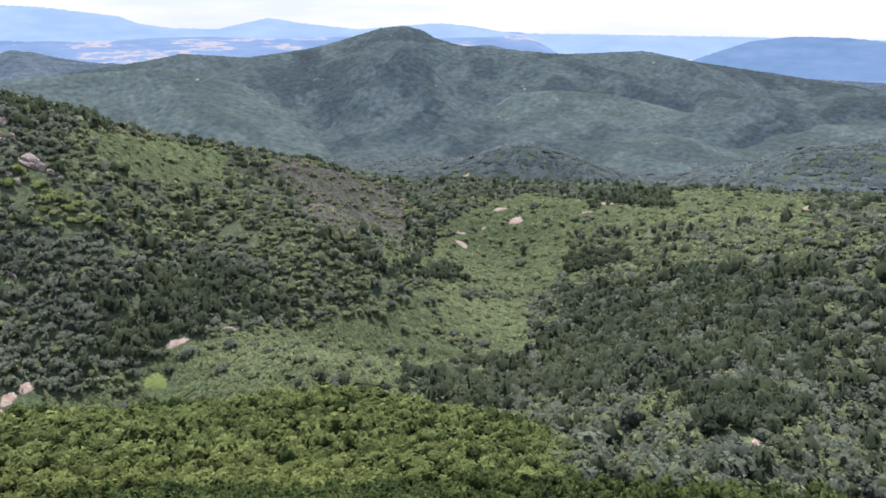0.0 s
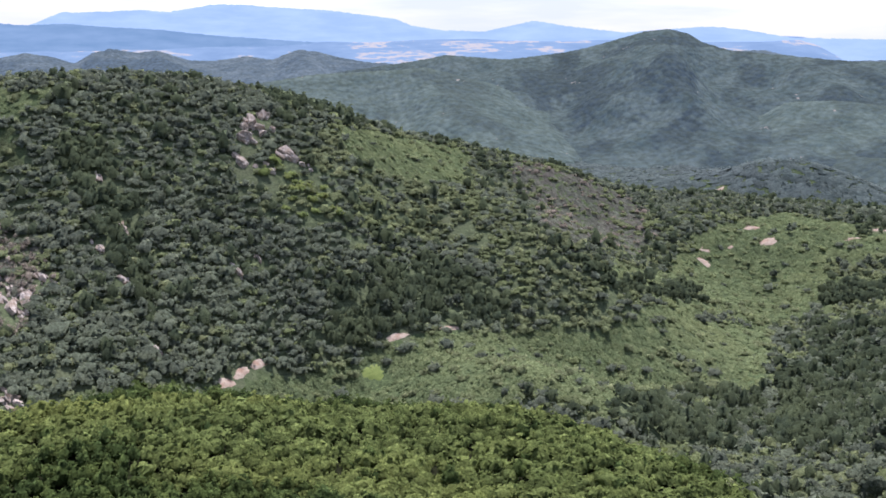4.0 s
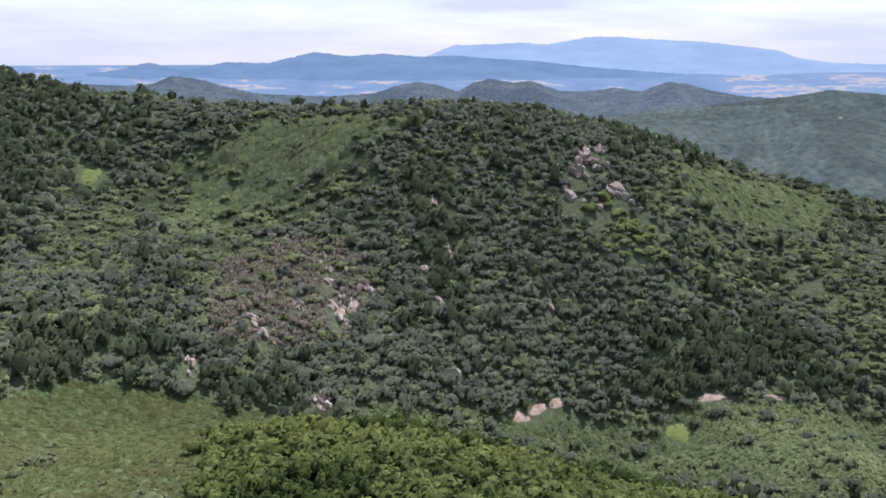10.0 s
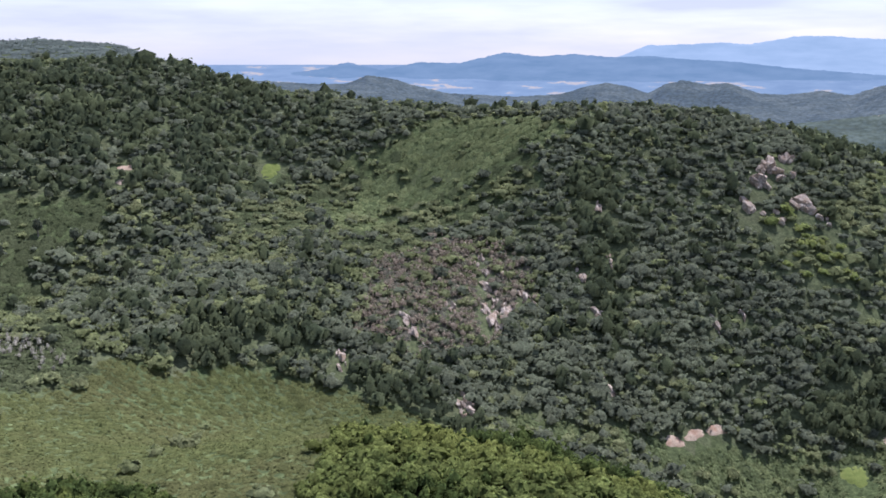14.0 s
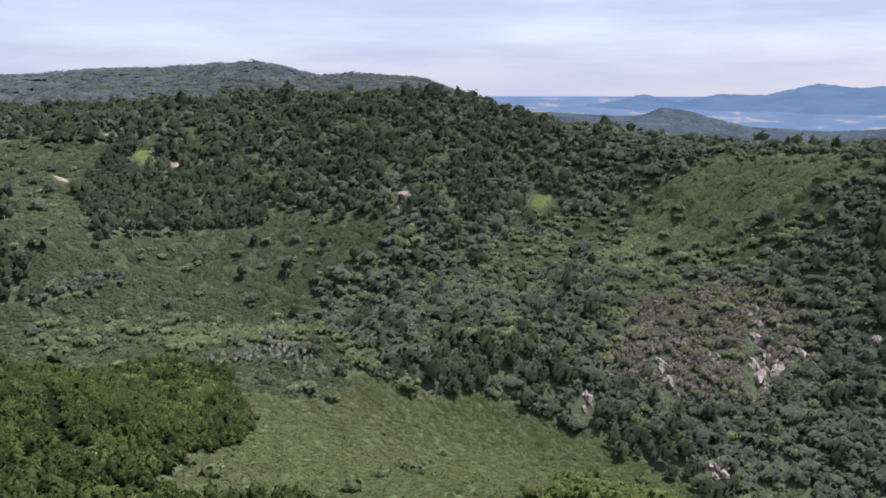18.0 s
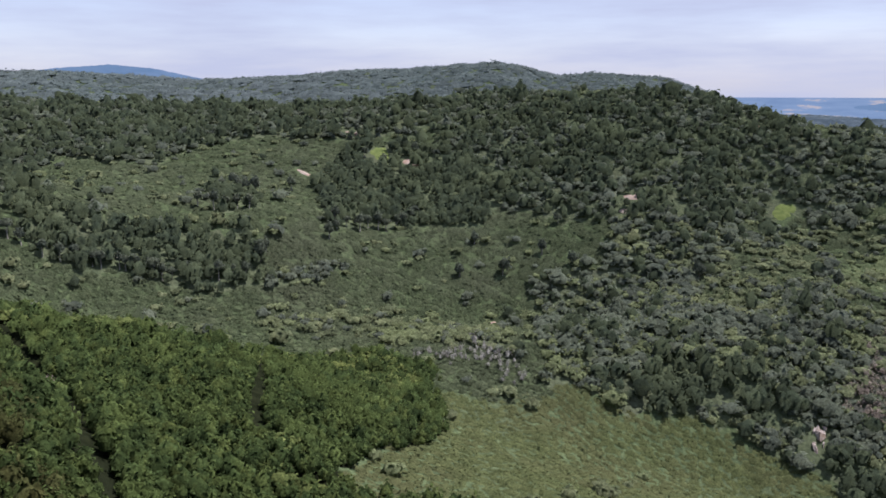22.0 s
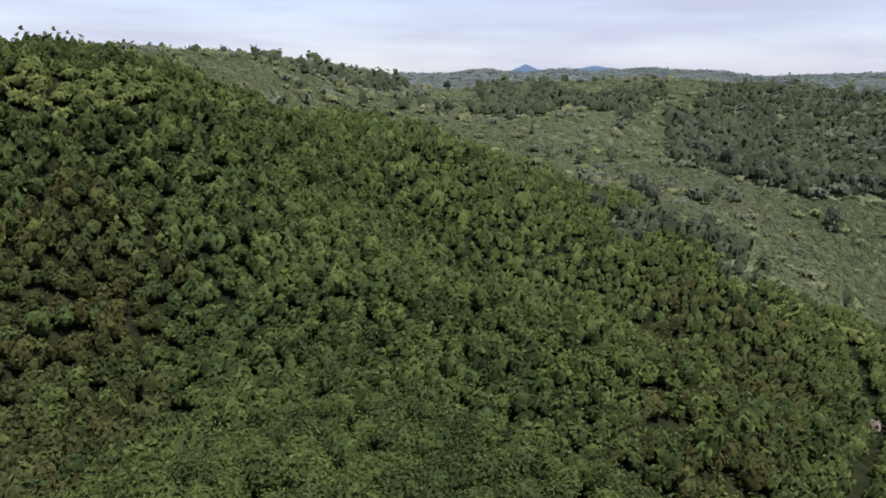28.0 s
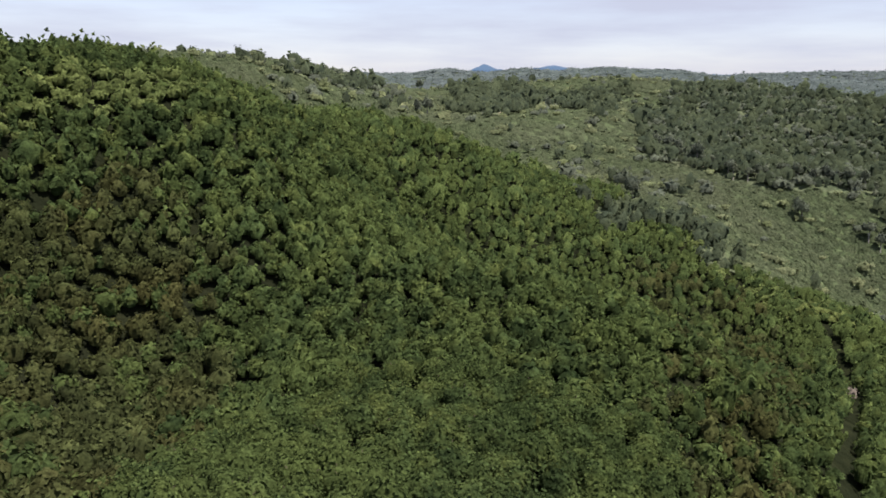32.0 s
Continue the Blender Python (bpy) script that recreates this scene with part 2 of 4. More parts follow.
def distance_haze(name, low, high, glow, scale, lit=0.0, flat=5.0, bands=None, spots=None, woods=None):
    """Far country with summer haze put in as a glowing colour, over what the sun still shows of it."""
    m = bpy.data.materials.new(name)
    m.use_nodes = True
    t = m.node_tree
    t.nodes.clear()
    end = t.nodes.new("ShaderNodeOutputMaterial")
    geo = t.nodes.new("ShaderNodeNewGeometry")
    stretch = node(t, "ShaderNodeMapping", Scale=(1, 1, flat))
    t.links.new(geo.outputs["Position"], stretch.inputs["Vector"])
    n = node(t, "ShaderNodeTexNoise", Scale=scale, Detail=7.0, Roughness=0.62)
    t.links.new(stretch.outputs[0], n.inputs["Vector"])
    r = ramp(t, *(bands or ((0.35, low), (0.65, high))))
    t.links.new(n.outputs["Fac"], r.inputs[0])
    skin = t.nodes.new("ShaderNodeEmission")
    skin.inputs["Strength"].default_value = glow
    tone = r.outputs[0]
    if woods:
        # stands of darker trees among paler ones, each with its own edge, and single crowns
        stands = node(t, "ShaderNodeTexNoise", Scale=0.0055, Detail=5.0, Roughness=0.55, Distortion=0.6)
        t.links.new(geo.outputs["Position"], stands.inputs["Vector"])
        gate = ramp(t, (0.5, (0, 0, 0)), (0.56, (0.75, 0.75, 0.75)), (0.7, (1, 1, 1)))
        t.links.new(stands.outputs["Fac"], gate.inputs[0])
        tone = blend(t, gate.outputs[0], tone, woods)
        speck = node(t, "ShaderNodeTexNoise", Scale=0.075, Detail=2.0, Roughness=0.6)
        t.links.new(geo.outputs["Position"], speck.inputs["Vector"])
        reach = node(t, "ShaderNodeMapRange")
        for slot, v in ((1, 0.35), (2, 0.65), (3, 0.72), (4, 1.28)):
            reach.inputs[slot].default_value = v
        t.links.new(speck.outputs["Fac"], reach.inputs[0])
        crown = t.nodes.new("ShaderNodeHueSaturation")
        t.links.new(reach.outputs[0], crown.inputs["Value"])
        t.links.new(tone, crown.inputs["Color"])
        tone = crown.outputs[0]
    if spots:
        scar = node(t, "ShaderNodeTexNoise", Scale=0.016, Detail=4.0, Roughness=0.7)
        t.links.new(stretch.outputs[0], scar.inputs["Vector"])
        gate = ramp(t, (0.68, (0, 0, 0)), (0.7, (1, 1, 1)))
        t.links.new(scar.outputs["Fac"], gate.inputs[0])
        tone = blend(t, gate.outputs[0], tone, spots)
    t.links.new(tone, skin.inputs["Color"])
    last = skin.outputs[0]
    if lit:
        leaf = node(t, "ShaderNodeBsdfDiffuse")
        leaf.inputs["Color"].default_value = (lit * 0.8, lit, lit * 0.6, 1)
        crowns = node(t, "ShaderNodeTexVoronoi", Scale=0.055)
        t.links.new(geo.outputs["Position"], crowns.inputs["Vector"])
        b = node(t, "ShaderNodeBump", Strength=1.0, Distance=6.0)
        b.invert = True
        t.links.new(crowns.outputs["Distance"], b.inputs["Height"])
        t.links.new(b.outputs[0], leaf.inputs["Normal"])
        both = t.nodes.new("ShaderNodeAddShader")
        t.links.new(last, both.inputs[0])
        t.links.new(leaf.outputs[0], both.inputs[1])
        last = both.outputs[0]
    t.links.new(last, end.inputs[0])
    return m


# the blue of the ranges is haze, put in as emission
RANGE_FAR = distance_haze("distant_range_in_pale_haze", (0.145, 0.215, 0.295), (0.178, 0.25, 0.335), 1.0, 0.004)
RANGE_NEAR = distance_haze("distant_range_in_blue_haze", (0.074, 0.128, 0.195), (0.1, 0.157, 0.228), 1.0, 0.005)
# hills glow faintly in a blue-grey that stands for haze over the woods
HILLS_FAR = distance_haze("far_wooded_hills_in_haze", (0.036, 0.052, 0.072), (0.06, 0.078, 0.095), 1.0, 0.012, lit=0.014, woods=(0.03, 0.045, 0.066))
HILLS_KNOLL = distance_haze("wooded_knoll_in_haze", (0.021, 0.033, 0.041), (0.042, 0.057, 0.062), 1.0, 0.014, lit=0.016, flat=1.2, spots=(0.13, 0.12, 0.118), woods=(0.014, 0.022, 0.033))
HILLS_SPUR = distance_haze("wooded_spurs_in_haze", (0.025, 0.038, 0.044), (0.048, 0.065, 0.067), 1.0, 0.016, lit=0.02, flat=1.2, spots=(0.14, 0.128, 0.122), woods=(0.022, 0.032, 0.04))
# plain and fields shown by emission alone, haze mixed into every band
PLAIN = distance_haze("lowland_fields_in_haze_glow", None, None, 1.0, 0.0042, flat=1.0, bands=((0.36, (0.1, 0.155, 0.23)), (0.54, (0.125, 0.185, 0.26)), (0.57, (0.24, 0.24, 0.245)), (0.61, (0.26, 0.255, 0.25)), (0.63, (0.13, 0.19, 0.265))))

# ---- the lie of the land ----
EYE_LEVEL, LOW = 250.0, 250.0 - 95 * S
RISES = []
SKYLINES = []


def rise(x, y, height, along, across, turn):
    RISES.append((x, y, height, along, across, radians(turn)))


def skyline(reach, depth, *crest):
    """A long wooded ridge: its distance in plan units, how deep it is, and the angle of its crest over eye level from bearing to bearing."""
    SKYLINES.append((reach * S, depth * S, np.array(sorted(crest))))


rise(252, 408, -81.2, 264, 108, 0)
rise(-204, -204, 99.9, 180, 180, 0)
rise(-228, 696, 64.3, 264, 108, 0)
rise(252, 888, 58.4, 264, 108, 45)
rise(-960, -216, 53.0, 288, 288, 0)
rise(-708, 600, 50.2, 264, 108, 45)
rise(-708, 408, 43.1, 264, 108, 45)
rise(-900, -168, 40.8, 264, 108, 135)
rise(-612, -72, 39.2, 264, 108, 90)
rise(480, 588, -62.5, 114, 114, 0)
rise(468, 504, -41.3, 156, 66, 45)
rise(-804, -72, 23.8, 264, 108, 135)
rise(252, 72, -39.5, 156, 66, 45)
rise(-228, -360, 22.9, 264, 108, 0)
rise(468, 864, 37.1, 156, 66, 0)
rise(-468, -288, 34.9, 156, 66, 90)
rise(156, -264, -20.6, 264, 108, 45)
rise(252, 264, -56.3, 96, 46, 45)
rise(108, 312, -55.9, 96, 46, 135)
rise(-900, 216, 19.4, 264, 108, 90)
rise(-900, 120, 18.6, 264, 108, 45)
rise(324, 0, -29.2, 156, 66, 45)
rise(348, 72, -34.8, 96, 46, 0)
rise(-228, 600, -34.5, 96, 46, 0)
rise(-312, 300, -28.8, 114, 114, 0)
rise(540, 648, -30.8, 96, 46, 135)
rise(-84, -132, 64.8, 46, 46, 0)
rise(396, 168, -29.8, 96, 46, 45)
rise(204, 552, -29.5, 96, 46, 90)
rise(-564, -264, 29.2, 96, 46, 0)
rise(-516, 120, 28.7, 96, 46, 90)
rise(108, 216, 28.2, 96, 46, 90)
rise(-540, 648, 17.3, 156, 66, 0)
rise(-324, -216, 24.0, 96, 46, 0)
rise(-228, 24, 23.2, 96, 46, 135)
rise(-228, 12, -48.2, 46, 46, 0)
rise(-372, 72, 22.8, 96, 46, 45)
rise(-612, -24, 20.7, 96, 46, 135)
rise(204, 600, -19.8, 96, 46, 45)
rise(168, 192, -39.4, 46, 46, 0)
rise(-264, 48, -37.4, 46, 46, 0)
rise(396, 696, -16.2, 96, 46, 135)
rise(-12, 48, 33.3, 46, 46, 0)
rise(-300, -60, 32.5, 46, 46, 0)
rise(-660, 120, -15.4, 96, 46, 135)
rise(-120, -24, -28.6, 46, 46, 0)
rise(60, 156, -28.2, 46, 46, 0)
rise(-192, -96, 28.1, 46, 46, 0)
rise(276, 444, -26.4, 46, 46, 0)
rise(-132, 552, -12.2, 96, 46, 135)
rise(-264, 336, 25.6, 46, 46, 0)
rise(60, -120, -12.1, 96, 46, 45)
rise(-156, 12, 24.2, 46, 46, 0)
rise(96, 444, -24.0, 46, 46, 0)
rise(-384, 540, 14.9, 72, 72, 0)
rise(24, 120, 23.5, 46, 46, 0)
rise(-420, 696, 10.3, 96, 46, 45)
rise(60, 552, -10.1, 96, 46, 90)
rise(-480, 300, 20.7, 46, 46, 0)
rise(-192, 48, 20.5, 46, 46, 0)
rise(300, 744, -9.7, 96, 46, 45)
rise(-120, 336, -19.7, 46, 46, 0)
rise(12, 696, 9.2, 96, 46, 45)
rise(156, -168, -8.9, 96, 46, 135)
rise(-48, 372, -18.7, 46, 46, 0)
rise(444, 312, -8.7, 96, 46, 135)
rise(348, 312, -8.7, 96, 46, 90)
rise(-84, 48, 18.1, 46, 46, 0)
rise(-372, 120, -17.3, 46, 46, 0)
rise(132, 156, 17.3, 46, 46, 0)
rise(240, -240, -16.7, 46, 46, 0)
rise(168, 372, 16.6, 46, 46, 0)
rise(-12, 228, 16.4, 46, 46, 0)
rise(-228, 408, 16.0, 46, 46, 0)
rise(-372, -120, -7.1, 96, 46, 135)
rise(-120, -168, -14.8, 46, 46, 0)
rise(-36, 552, -6.9, 96, 46, 45)
rise(-48, 120, -14.0, 46, 46, 0)
rise(60, 300, -13.9, 46, 46, 0)
rise(-264, -132, -13.7, 46, 46, 0)
rise(-372, -240, 13.3, 46, 46, 0)
rise(-48, -24, 13.3, 46, 46, 0)
rise(24, 84, -12.0, 46, 46, 0)
rise(-300, 408, -11.7, 46, 46, 0)
rise(-336, 372, -11.4, 46, 46, 0)
rise(60, 408, -11.4, 46, 46, 0)
rise(-12, 300, -11.1, 46, 46, 0)
rise(-192, 336, -10.5, 46, 46, 0)
rise(-48, -96, -10.5, 46, 46, 0)
rise(240, 156, 10.2, 46, 46, 0)
rise(132, 84, -9.9, 46, 46, 0)
rise(108, 24, -4.6, 96, 46, 45)
rise(-372, -24, 9.6, 46, 46, 0)
rise(-228, -168, 4.5, 96, 46, 135)
rise(-84, 264, 7.3, 46, 46, 0)
rise(-84, -204, -7.0, 46, 46, 0)
rise(-156, 264, -6.5, 46, 46, 0)
rise(-408, 156, -6.0, 46, 46, 0)
rise(396, 216, 2.8, 96, 46, 0)
rise(-300, 300, 5.7, 46, 46, 0)
rise(-336, 228, -5.6, 46, 46, 0)
rise(-12, 444, 5.3, 46, 46, 0)
rise(-264, 156, 4.8, 46, 46, 0)
rise(-192, 120, 4.5, 46, 46, 0)
rise(-120, 156, -3.9, 46, 46, 0)
rise(-12, 156, 3.4, 46, 46, 0)
rise(-444, 228, -3.1, 46, 46, 0)
rise(-84, 444, 2.7, 46, 46, 0)
rise(-12, -60, 1.3, 46, 46, 0)
rise(-120, 84, -0.9, 46, 46, 0)

# wooded ridge behind the bowl, running on into the plateau woods
skyline(1400, 330, (22, -4.12), (28, -2.82), (30.9, -1.62), (32.7, -0.87), (36, 0.35), (40.6, 0.66), (42.9, 0.5), (45.1, 1.1), (46.8, 1.38), (49.6, 1.2), (53, 0.88), (56, 0.83), (60, 0.50), (63.8, 0.38), (66.3, 0.28),
        (69.7, 0.60), (75, 0.80), (77.7, 0.63), (82.5, 0.88), (85.7, 0.78), (89.7, 0.73), (93, 1.13), (96.5, 1.08), (100.6, 1.03), (104, 0.93), (107.8, 0.96), (112.6, 0.73), (118, 0.68), (150, 0.68))
# low wooded humps in the valley before the knoll
skyline(1240, 70, (-31, -12), (-33.1, -10.9), (-35.4, -10.4), (-39.3, -9.7), (-41.2, -8.8), (-45.1, -8.7), (-47, -9.2), (-50.9, -10.9), (-53, -12))
skyline(1120, 130, (-50, -18.0), (-54.6, -11.3), (-58, -9.9), (-61.3, -8.4), (-63.5, -7.8), (-66.3, -7.5), (-80, -7.2))
# wooded rise behind the near hill
skyline(820, 120, (108, -3), (112.6, 0.5), (115, 0.95), (118, 1.4), (120, 1.6), (126, 2.05), (129, 2.15), (134, 2.2), (150, 2.3))


def bell(x, y, table):
    for px, py, height, along, across, turn in table:
        c, s = math.cos(turn), math.sin(turn)
        u, v = ((x - px) * c + (y - py) * s) / along, ((y - py) * c - (x - px) * s) / across
        yield height * np.exp(-(u * u + v * v) / 2)


def wave(x, y, length, seed):
    """Smooth uneven swell between -1 and 1."""
    r = np.random.default_rng(seed)
    total = np.zeros(np.shape(x))
    for k in range(6):
        a, p = r.uniform(0, 2 * math.pi), r.uniform(0, 2 * math.pi)
        f = 2 * math.pi / length * r.uniform(0.6, 1.6)
        total = total + np.sin((x * math.cos(a) + y * math.sin(a)) * f + p)
    return total / 3.2


def ease(v):
    v = np.clip(v, 0, 1)
    return v * v * (3 - 2 * v)


def land(x, y):
    x, y = np.asarray(x, float), np.asarray(y, float)
    r, bearing = np.hypot(x, y), np.degrees(np.arctan2(-x, y))
    z = LOW - 150 * S * ease((r / S - 450) / 650) * ease((12 - bearing) / 30) - 125 * S * ease((r / S - 900) / 500) * ease((40 - bearing) / 14) * (1 - ease((12 - bearing) / 30)) + sum(bell(x, y, RISES))
    for reach, depth, crest in SKYLINES:
        top = EYE_LEVEL + reach * np.tan(np.radians(np.interp(bearing, crest[:, 0], crest[:, 1], left=-12, right=-12)))
        z = z + np.maximum(0, top - z) * np.exp(-(((r - reach) / depth) ** 2) / 2)
    z = z + np.clip((r - 250) / 1200, 0, 1) * (3.0 * wave(x, y, 160, 5) + 4.0 * wave(x, y, 520, 6) * np.clip((r - 900) / 900, 0, 1)) + 0.8 * wave(x, y, 45, 7)
    return z


def mesh_of(name, verts, faces, smooth=False, normals=None):
    """A mesh from arrays of points and of triangles, with soft shading directions of its own where they are given."""
    me = bpy.data.meshes.new(name)
    verts, faces = np.asarray(verts, np.float32), np.asarray(faces, np.int32)
    k = faces.shape[1]
    me.vertices.add(len(verts))
    me.vertices.foreach_set("co", verts.ravel())
    me.loops.add(faces.size)
    me.loops.foreach_set("vertex_index", faces.ravel())
    me.polygons.add(len(faces))
    me.polygons.foreach_set("loop_start", np.arange(0, faces.size, k, dtype=np.int32))
    me.polygons.foreach_set("use_smooth", np.full(len(faces), smooth))
    me.update()
    if normals is None:
        me.validate()
    else:
        me.attributes.new("custom_normal", "FLOAT_VECTOR", "POINT").data.foreach_set("vector", np.asarray(normals, np.float32).ravel())
    return me


def lines(reach, fine, step):
    """Grid lines, close together near the middle and wider outwards."""
    at, got = 0.0, [0.0]
    while at < reach:
        at += step if at < fine else step * (1 + (at - fine) / 260)
        got.append(min(at, reach))
    return np.array([-v for v in got[:0:-1]] + got)


gx, gy = lines(4700, 700, 8), lines(4700, 850, 8)
X, Y = np.meshgrid(gx, gy)
Zg = land(X, Y)
n, m = len(gx), len(gy)
ids = np.arange(n * m).reshape(m, n)
quads = np.stack([ids[:-1, :-1], ids[:-1, 1:], ids[1:, 1:], ids[1:, :-1]], -1).reshape(-1, 4)
ground = tagged(new("ground", mesh_of("ground", np.stack([X, Y, Zg], -1).reshape(-1, 3), quads, True)), "hilly forest floor with leaf litter and low growth", "ground", kind="structure")
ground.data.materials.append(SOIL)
ground.data.materials.append(LOW_GROWTH)
ground.data.materials.append(UNDERSTOREY)

# ---- distant country ----
def far_range(name, reach, depth, skin, label, seed, relief, low, *crest):
    """A far chain of hills: an uneven crest given by bearings and angles over eye level, falling towards the viewer in spurs."""
    r = np.random.default_rng(seed)
    crest = np.array(sorted(crest))
    a = np.linspace(crest[0, 0], crest[-1, 0], int(14 * (crest[-1, 0] - crest[0, 0])))
    el = np.interp(a, crest[:, 0], crest[:, 1])
    soft = np.exp(-np.linspace(-2, 2, 9) ** 2)
    el = np.convolve(np.pad(el, 4, "edge"), soft / soft.sum(), "valid") + 0.012 * np.convolve(r.normal(0, 1, len(a)), np.ones(3) / 1.7, "same")
    d, rows = reach * S, 26
    top, foot = EYE_LEVEL + d * np.tan(np.radians(el)), EYE_LEVEL - low * S
    rad, vs = np.radians(a), []
    for k in range(rows):
        u = k / (rows - 1)
        far = d - depth * S * (1 - u)
        spur = 1.1 * wave(-np.sin(rad) * far, np.cos(rad) * far, 520, seed) + 0.45 * wave(-np.sin(rad) * far, np.cos(rad) * far, 190, seed + 1)
        z = foot + (top - foot) * (u ** 0.8 - relief * u * (1 - u) * (0.5 + spur))
        vs.append(np.stack([-np.sin(rad) * far, np.cos(rad) * far, z], -1))
    behind = vs[-1] * [1.02, 1.02, 1]
    behind[:, 2] = foot
    vs.append(behind)
    i = np.arange((rows + 1) * len(a)).reshape(rows + 1, len(a))
    f = np.stack([i[:-1, :-1], i[1:, :-1], i[1:, 1:], i[:-1, 1:]], -1).reshape(-1, 4)
    ob = new(name, mesh_of(name, np.concatenate(vs), f, True))
    ob.data.materials.append(skin)
    return tagged(ob, label, "hills", kind="structure")


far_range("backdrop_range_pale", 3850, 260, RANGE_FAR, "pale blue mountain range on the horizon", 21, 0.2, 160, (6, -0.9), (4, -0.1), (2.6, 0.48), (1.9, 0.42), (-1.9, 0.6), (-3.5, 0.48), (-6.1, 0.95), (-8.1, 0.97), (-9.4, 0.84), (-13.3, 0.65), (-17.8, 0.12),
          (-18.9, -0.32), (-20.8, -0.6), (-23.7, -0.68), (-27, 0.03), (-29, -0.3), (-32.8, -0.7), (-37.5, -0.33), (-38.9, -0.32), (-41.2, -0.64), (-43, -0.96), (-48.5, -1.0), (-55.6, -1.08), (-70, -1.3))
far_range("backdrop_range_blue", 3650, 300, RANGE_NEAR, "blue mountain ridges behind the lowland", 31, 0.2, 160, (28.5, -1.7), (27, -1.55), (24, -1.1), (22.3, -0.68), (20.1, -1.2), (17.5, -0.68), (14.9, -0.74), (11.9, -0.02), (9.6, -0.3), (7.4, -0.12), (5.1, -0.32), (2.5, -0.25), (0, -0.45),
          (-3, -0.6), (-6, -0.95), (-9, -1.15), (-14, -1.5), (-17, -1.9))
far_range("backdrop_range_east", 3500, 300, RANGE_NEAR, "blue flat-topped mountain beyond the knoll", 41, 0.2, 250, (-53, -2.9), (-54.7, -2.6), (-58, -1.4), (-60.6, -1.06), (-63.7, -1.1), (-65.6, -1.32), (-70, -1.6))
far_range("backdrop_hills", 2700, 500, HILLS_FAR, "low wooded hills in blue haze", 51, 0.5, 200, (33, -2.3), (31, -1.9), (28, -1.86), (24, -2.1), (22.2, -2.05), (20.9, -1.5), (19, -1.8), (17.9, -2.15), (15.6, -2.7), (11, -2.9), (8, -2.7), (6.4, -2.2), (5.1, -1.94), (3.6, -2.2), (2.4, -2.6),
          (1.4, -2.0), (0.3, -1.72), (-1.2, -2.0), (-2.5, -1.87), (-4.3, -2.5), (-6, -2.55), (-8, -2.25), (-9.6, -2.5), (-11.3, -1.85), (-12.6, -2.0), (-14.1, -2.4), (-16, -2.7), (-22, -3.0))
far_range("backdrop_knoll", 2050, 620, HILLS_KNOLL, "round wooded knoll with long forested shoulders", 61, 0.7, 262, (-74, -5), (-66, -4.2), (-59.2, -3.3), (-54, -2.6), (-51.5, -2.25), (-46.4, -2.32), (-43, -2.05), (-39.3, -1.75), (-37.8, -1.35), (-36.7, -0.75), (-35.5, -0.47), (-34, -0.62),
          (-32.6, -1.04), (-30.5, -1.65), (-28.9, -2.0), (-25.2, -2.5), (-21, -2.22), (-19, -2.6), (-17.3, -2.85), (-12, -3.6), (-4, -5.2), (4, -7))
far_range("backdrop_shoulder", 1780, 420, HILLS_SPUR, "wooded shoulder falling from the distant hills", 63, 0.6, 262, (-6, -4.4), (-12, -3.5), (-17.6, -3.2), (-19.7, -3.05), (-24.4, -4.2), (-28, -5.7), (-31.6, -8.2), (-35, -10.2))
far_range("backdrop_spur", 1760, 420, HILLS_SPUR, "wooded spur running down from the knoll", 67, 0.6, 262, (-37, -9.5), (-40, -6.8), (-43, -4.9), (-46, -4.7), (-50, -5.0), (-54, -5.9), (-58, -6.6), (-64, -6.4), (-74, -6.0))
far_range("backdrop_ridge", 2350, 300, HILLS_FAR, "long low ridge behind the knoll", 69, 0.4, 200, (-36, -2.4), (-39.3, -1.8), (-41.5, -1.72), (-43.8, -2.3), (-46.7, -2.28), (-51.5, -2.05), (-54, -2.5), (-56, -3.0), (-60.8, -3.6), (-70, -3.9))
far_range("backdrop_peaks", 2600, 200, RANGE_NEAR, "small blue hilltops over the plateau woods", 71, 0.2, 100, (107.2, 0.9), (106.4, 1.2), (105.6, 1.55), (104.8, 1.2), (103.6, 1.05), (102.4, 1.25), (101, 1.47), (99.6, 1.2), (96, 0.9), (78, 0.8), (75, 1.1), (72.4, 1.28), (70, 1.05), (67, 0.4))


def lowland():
    """The plain between the hills and the ranges, rising to the horizon; its haze is an emissive colour."""
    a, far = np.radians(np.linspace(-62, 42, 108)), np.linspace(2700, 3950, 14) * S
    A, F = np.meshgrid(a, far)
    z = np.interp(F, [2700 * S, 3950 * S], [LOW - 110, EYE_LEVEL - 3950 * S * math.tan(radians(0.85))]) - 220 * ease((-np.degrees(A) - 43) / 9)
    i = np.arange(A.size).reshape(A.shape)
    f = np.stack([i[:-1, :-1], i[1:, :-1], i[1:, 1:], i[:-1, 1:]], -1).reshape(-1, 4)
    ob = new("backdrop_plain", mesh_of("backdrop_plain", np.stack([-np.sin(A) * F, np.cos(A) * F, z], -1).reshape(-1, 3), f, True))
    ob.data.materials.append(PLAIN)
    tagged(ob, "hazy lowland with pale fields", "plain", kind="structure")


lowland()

# ---- which growth stands where ----
def inside(x, y, corners):
    got = np.zeros(np.shape(x), bool)
    for (x0, y0), (x1, y1) in zip(corners, corners[1:] + corners[:1]):
        cross = (y0 > y) != (y1 > y)
        got ^= cross & (x < (x1 - x0) * (y - y0) / ((y1 - y0) or 1e-9) + x0)
    return got


STANDS = []


def stand(kind, *corners):
    STANDS.append((kind, list(corners)))


